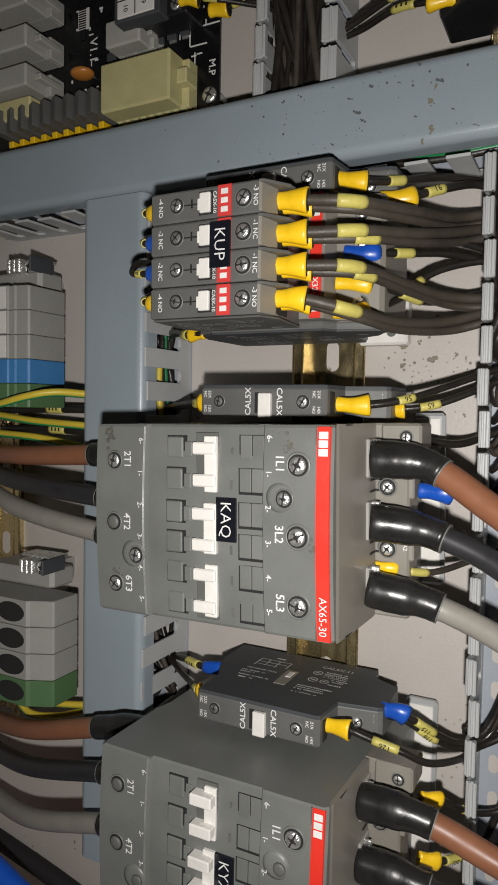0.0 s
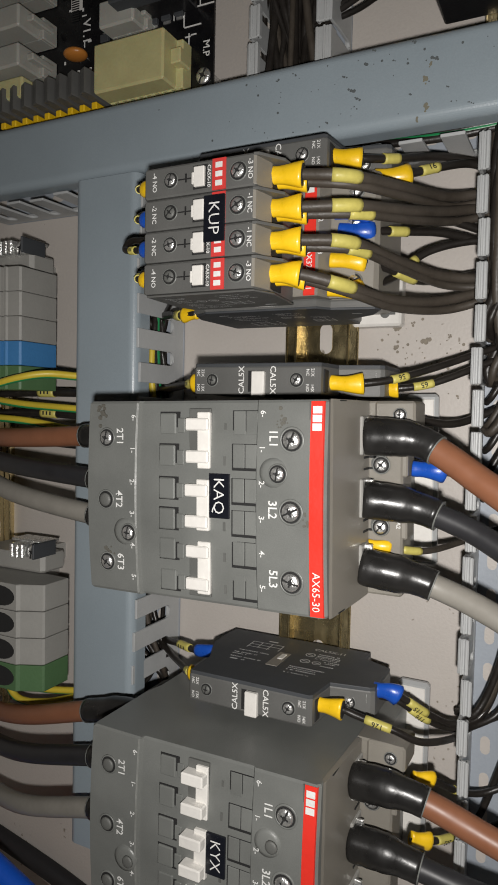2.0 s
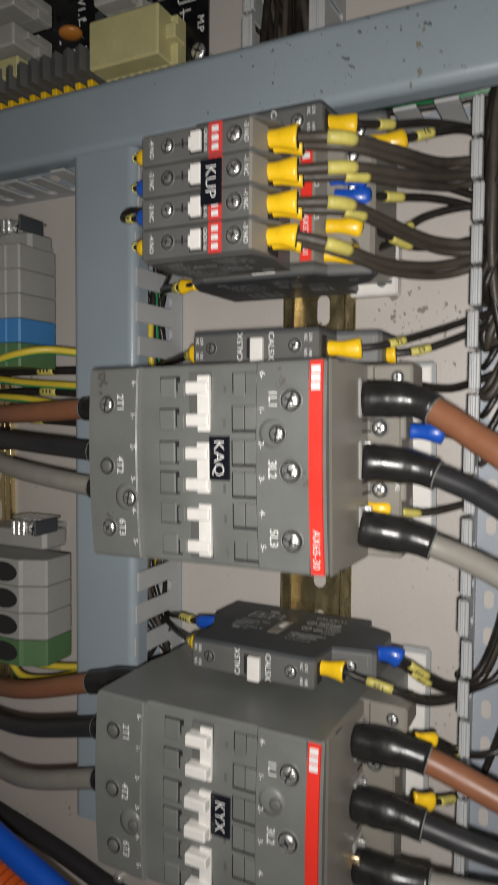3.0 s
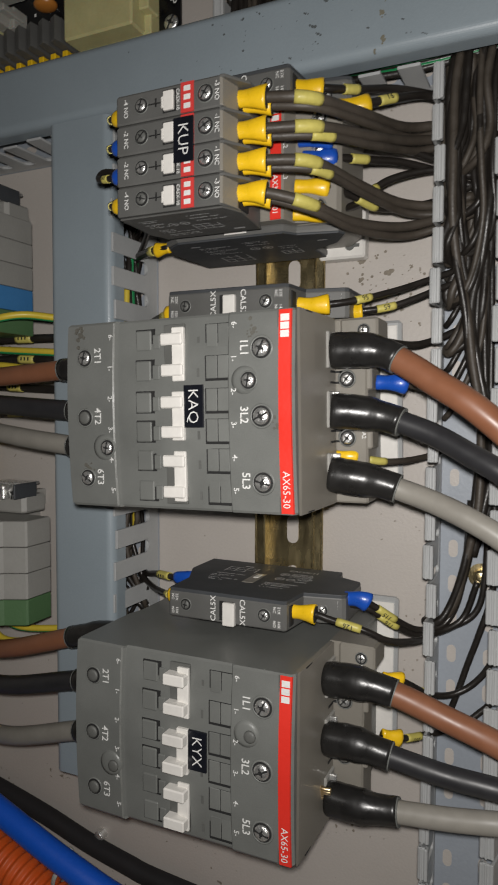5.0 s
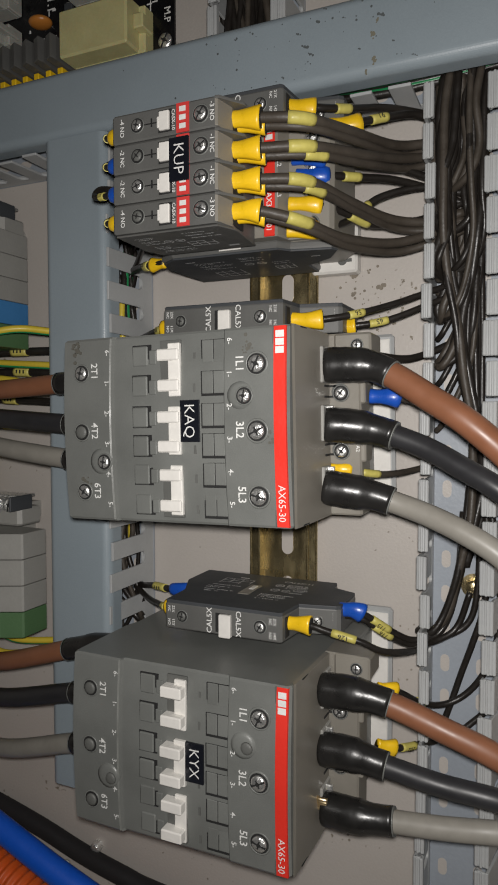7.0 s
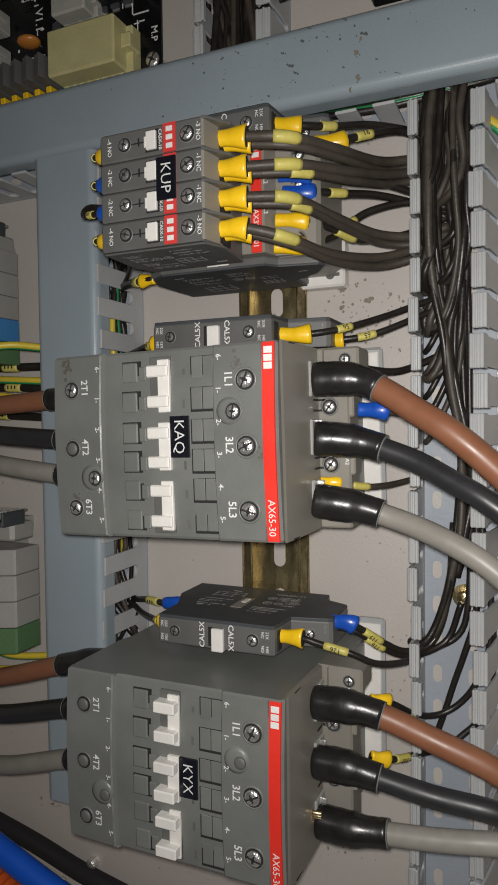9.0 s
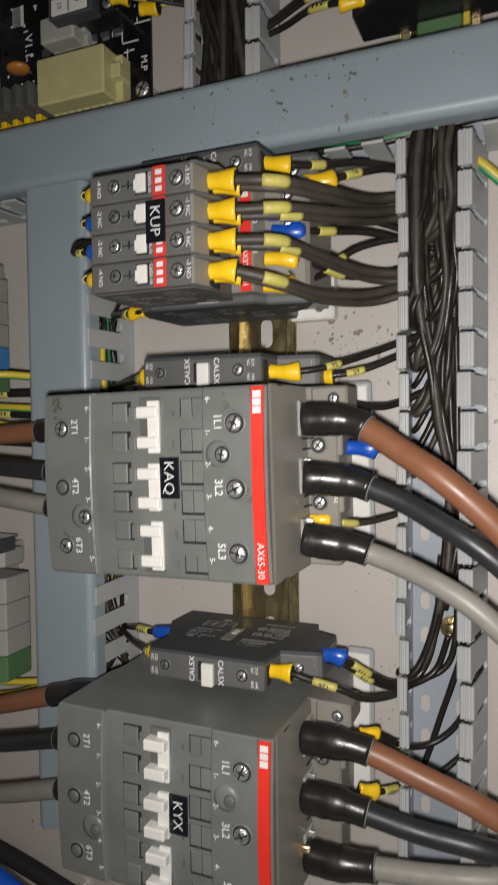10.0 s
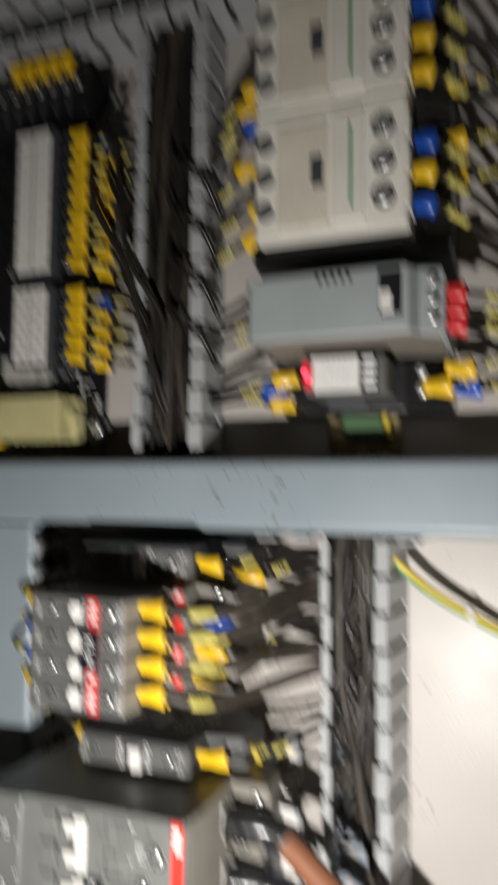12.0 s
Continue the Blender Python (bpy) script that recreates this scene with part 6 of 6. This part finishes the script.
part("display_window", bx(-0.011, 0.006, 0.0200, 0.0285, 0.0720, 0.0731, r=0.0003), BLACKP, ps)
part("rating_card", bx(-0.003, 0.005, 0.0205, 0.0250, 0.0728, 0.0735, r=0), WHITE, ps)
for i in range(3):
    screw(ps, -0.008 + 0.007 * i, 0.0385, 0.0643, 0.0022, ZINC, 25 * i)
for i in range(5):
    # vents as near-black strips, the shade inside put into colour
    part("vent_slot", bx(-0.0112, -0.0085, -0.004 + i * 0.0030, -0.0025 + i * 0.0030, 0.0722, 0.0728, r=0), RECESS_SHADE, ps)
part("side_panel", prism(bmesh.new(), [(-0.032, 0.004), (-0.032, 0.066), (0.030, 0.069), (0.041, 0.058), (0.041, 0.004)], 0.0124, 0.0131, 0.0003), mat("psu_side_paint", (0.19, 0.17, 0.145), 0.5, var=0.1), ps, "brownish grey side panel")
for i in range(3):
    x = -0.2355 + 0.0065 * i
    wire("control_wire", [(x, 1.3285, 0.058), (x + 0.0003, 1.3375, 0.057), (x + 0.001, 1.350, 0.048), (x + 0.002, 1.364, 0.034), (x + 0.012, 1.38, 0.018)], 0.0015, WIRE, "black wire with red crimp sleeve, from the power supply", tip=REDV, tags=((0.018, 0.028, ""),), tip_r=0.0038, tip_len=0.009, group="control wires")
for x, z in ((-0.2400, 1.2540), (-0.2330, 1.2535)):
    wire("control_wire", [(x, z, 0.030), (x + 0.003, 1.242, 0.030), (x + 0.004, 1.226, 0.024), (x + 0.006, 1.208, 0.016), (x + 0.010, 1.196, 0.014)], 0.0014, WIRE, "black wire with marker, from the power supply into the duct", tags=((0.013, 0.026, ""),), group="control wires")

rl = thing("plug_in_relay", -0.2045, 1.290, 0.0075, "clear-cased relay with white label and red lamp, in a black socket", "relay")
part("socket", prism(bmesh.new(), [(-0.036, 0), (-0.036, 0.020), (-0.024, 0.030), (0.022, 0.030), (0.034, 0.022), (0.040, 0.020), (0.040, 0)], -0.0085, 0.0125, 0.0008), BLACKP, rl)
part("case", bx(-0.0075, 0.0075, -0.0165, 0.0180, 0.029, 0.0560, r=0.0010, seg=2), AUX, rl, "smoky relay case")
part("label_card", bx(-0.0070, 0.0070, -0.0120, 0.0072, 0.0556, 0.0566, r=0.0002), WHITE, rl, "white printed label")
bars(rl, -0.0055, 0.0055, 0.0050, 0.0565, 6, 0.0012, INKG, 6)
part("stripe_card", bx(-0.0070, 0.0070, 0.0082, 0.0145, 0.0556, 0.0564, r=0.0002), BLACKP, rl)
for i in range(4):
    part("stripe", bx(-0.0062 + i * 0.0034, -0.0040 + i * 0.0034, 0.0090, 0.0138, 0.0563, 0.0568, r=0), INK, rl)
part("lamp", bx(-0.0060, 0.0060, -0.0162, -0.0124, 0.048, 0.0565, r=0.0006), mat("red_lamp_window", (0.65, 0.03, 0.05), 0.2), rl, "red lamp window")
part("lamp_glow", disc(bmesh.new(), 0.0, -0.0145, 0.056, 0.0572, 0.0016, n=12), LED, rl)
part("release_lever", bx(0.0050, 0.0118, -0.012, 0.006, 0.024, 0.034, r=0.001, seg=2), DARK, rl)
for i in range(2):
    screw(rl, -0.004 + 0.008 * i, 0.0285, 0.0265, 0.0026, ZINC, 20, well=False)
    screw(rl, -0.004 + 0.008 * i, -0.0300, 0.0245, 0.0026, ZINC, 20, well=False)
for p, c in (([(-0.2075, 1.2650, 0.040), (-0.2065, 1.2540, 0.040), (-0.2060, 1.238, 0.032), (-0.205, 1.220, 0.022), (-0.203, 1.204, 0.016), (-0.200, 1.192, 0.014)], YELLOW), ([(-0.2025, 1.2590, 0.038), (-0.2025, 1.2480, 0.038), (-0.2035, 1.234, 0.030), (-0.2025, 1.218, 0.022), (-0.2015, 1.204, 0.016), (-0.198, 1.192, 0.014)], BLUE), ([(-0.1965, 1.2610, 0.032), (-0.1975, 1.2500, 0.032), (-0.2000, 1.236, 0.028), (-0.200, 1.220, 0.020), (-0.1995, 1.204, 0.016), (-0.196, 1.192, 0.014)], YELLOW)):
    wire("control_wire", p, 0.0013, WIRE, "black wire with crimp sleeve and marker, from the relay socket", tip=c, tags=((0.0165, 0.027, ""),), tip_r=0.0038, tip_len=0.0105, group="control wires")
for p, c in (([(-0.2085, 1.3290, 0.040), (-0.2080, 1.3400, 0.040), (-0.213, 1.352, 0.032), (-0.222, 1.366, 0.022), (-0.23, 1.38, 0.014)], YELLOW), ([(-0.2012, 1.3200, 0.040), (-0.2010, 1.3310, 0.040), (-0.204, 1.346, 0.032), (-0.209, 1.362, 0.022), (-0.21, 1.38, 0.014)], YELLOW), ([(-0.2007, 1.3310, 0.036), (-0.2005, 1.3420, 0.036), (-0.202, 1.354, 0.028), (-0.205, 1.368, 0.020), (-0.206, 1.382, 0.014)], BLUE)):
    wire("control_wire", p, 0.0014, WIRE, "black wire with crimp sleeve and marker, from the relay socket", tip=c, tags=((0.016, 0.026, ""),), tip_r=0.0040, tip_len=0.011, group="control wires")

et = thing("rail_terminal", -0.1875, 1.288, 0.0075, "green and yellow earth terminal on the upper rail", "terminal block", "rail terminals")
part("housing", bx(-0.0045, 0.0045, -0.009, 0.010, 0, 0.007, r=0.0008, seg=2), TERMGR, et)
part("yellow_side", bx(-0.0046, 0.0046, 0.0102, 0.0130, 0, 0.0065, r=0.0004), GYY, et, "yellow half")
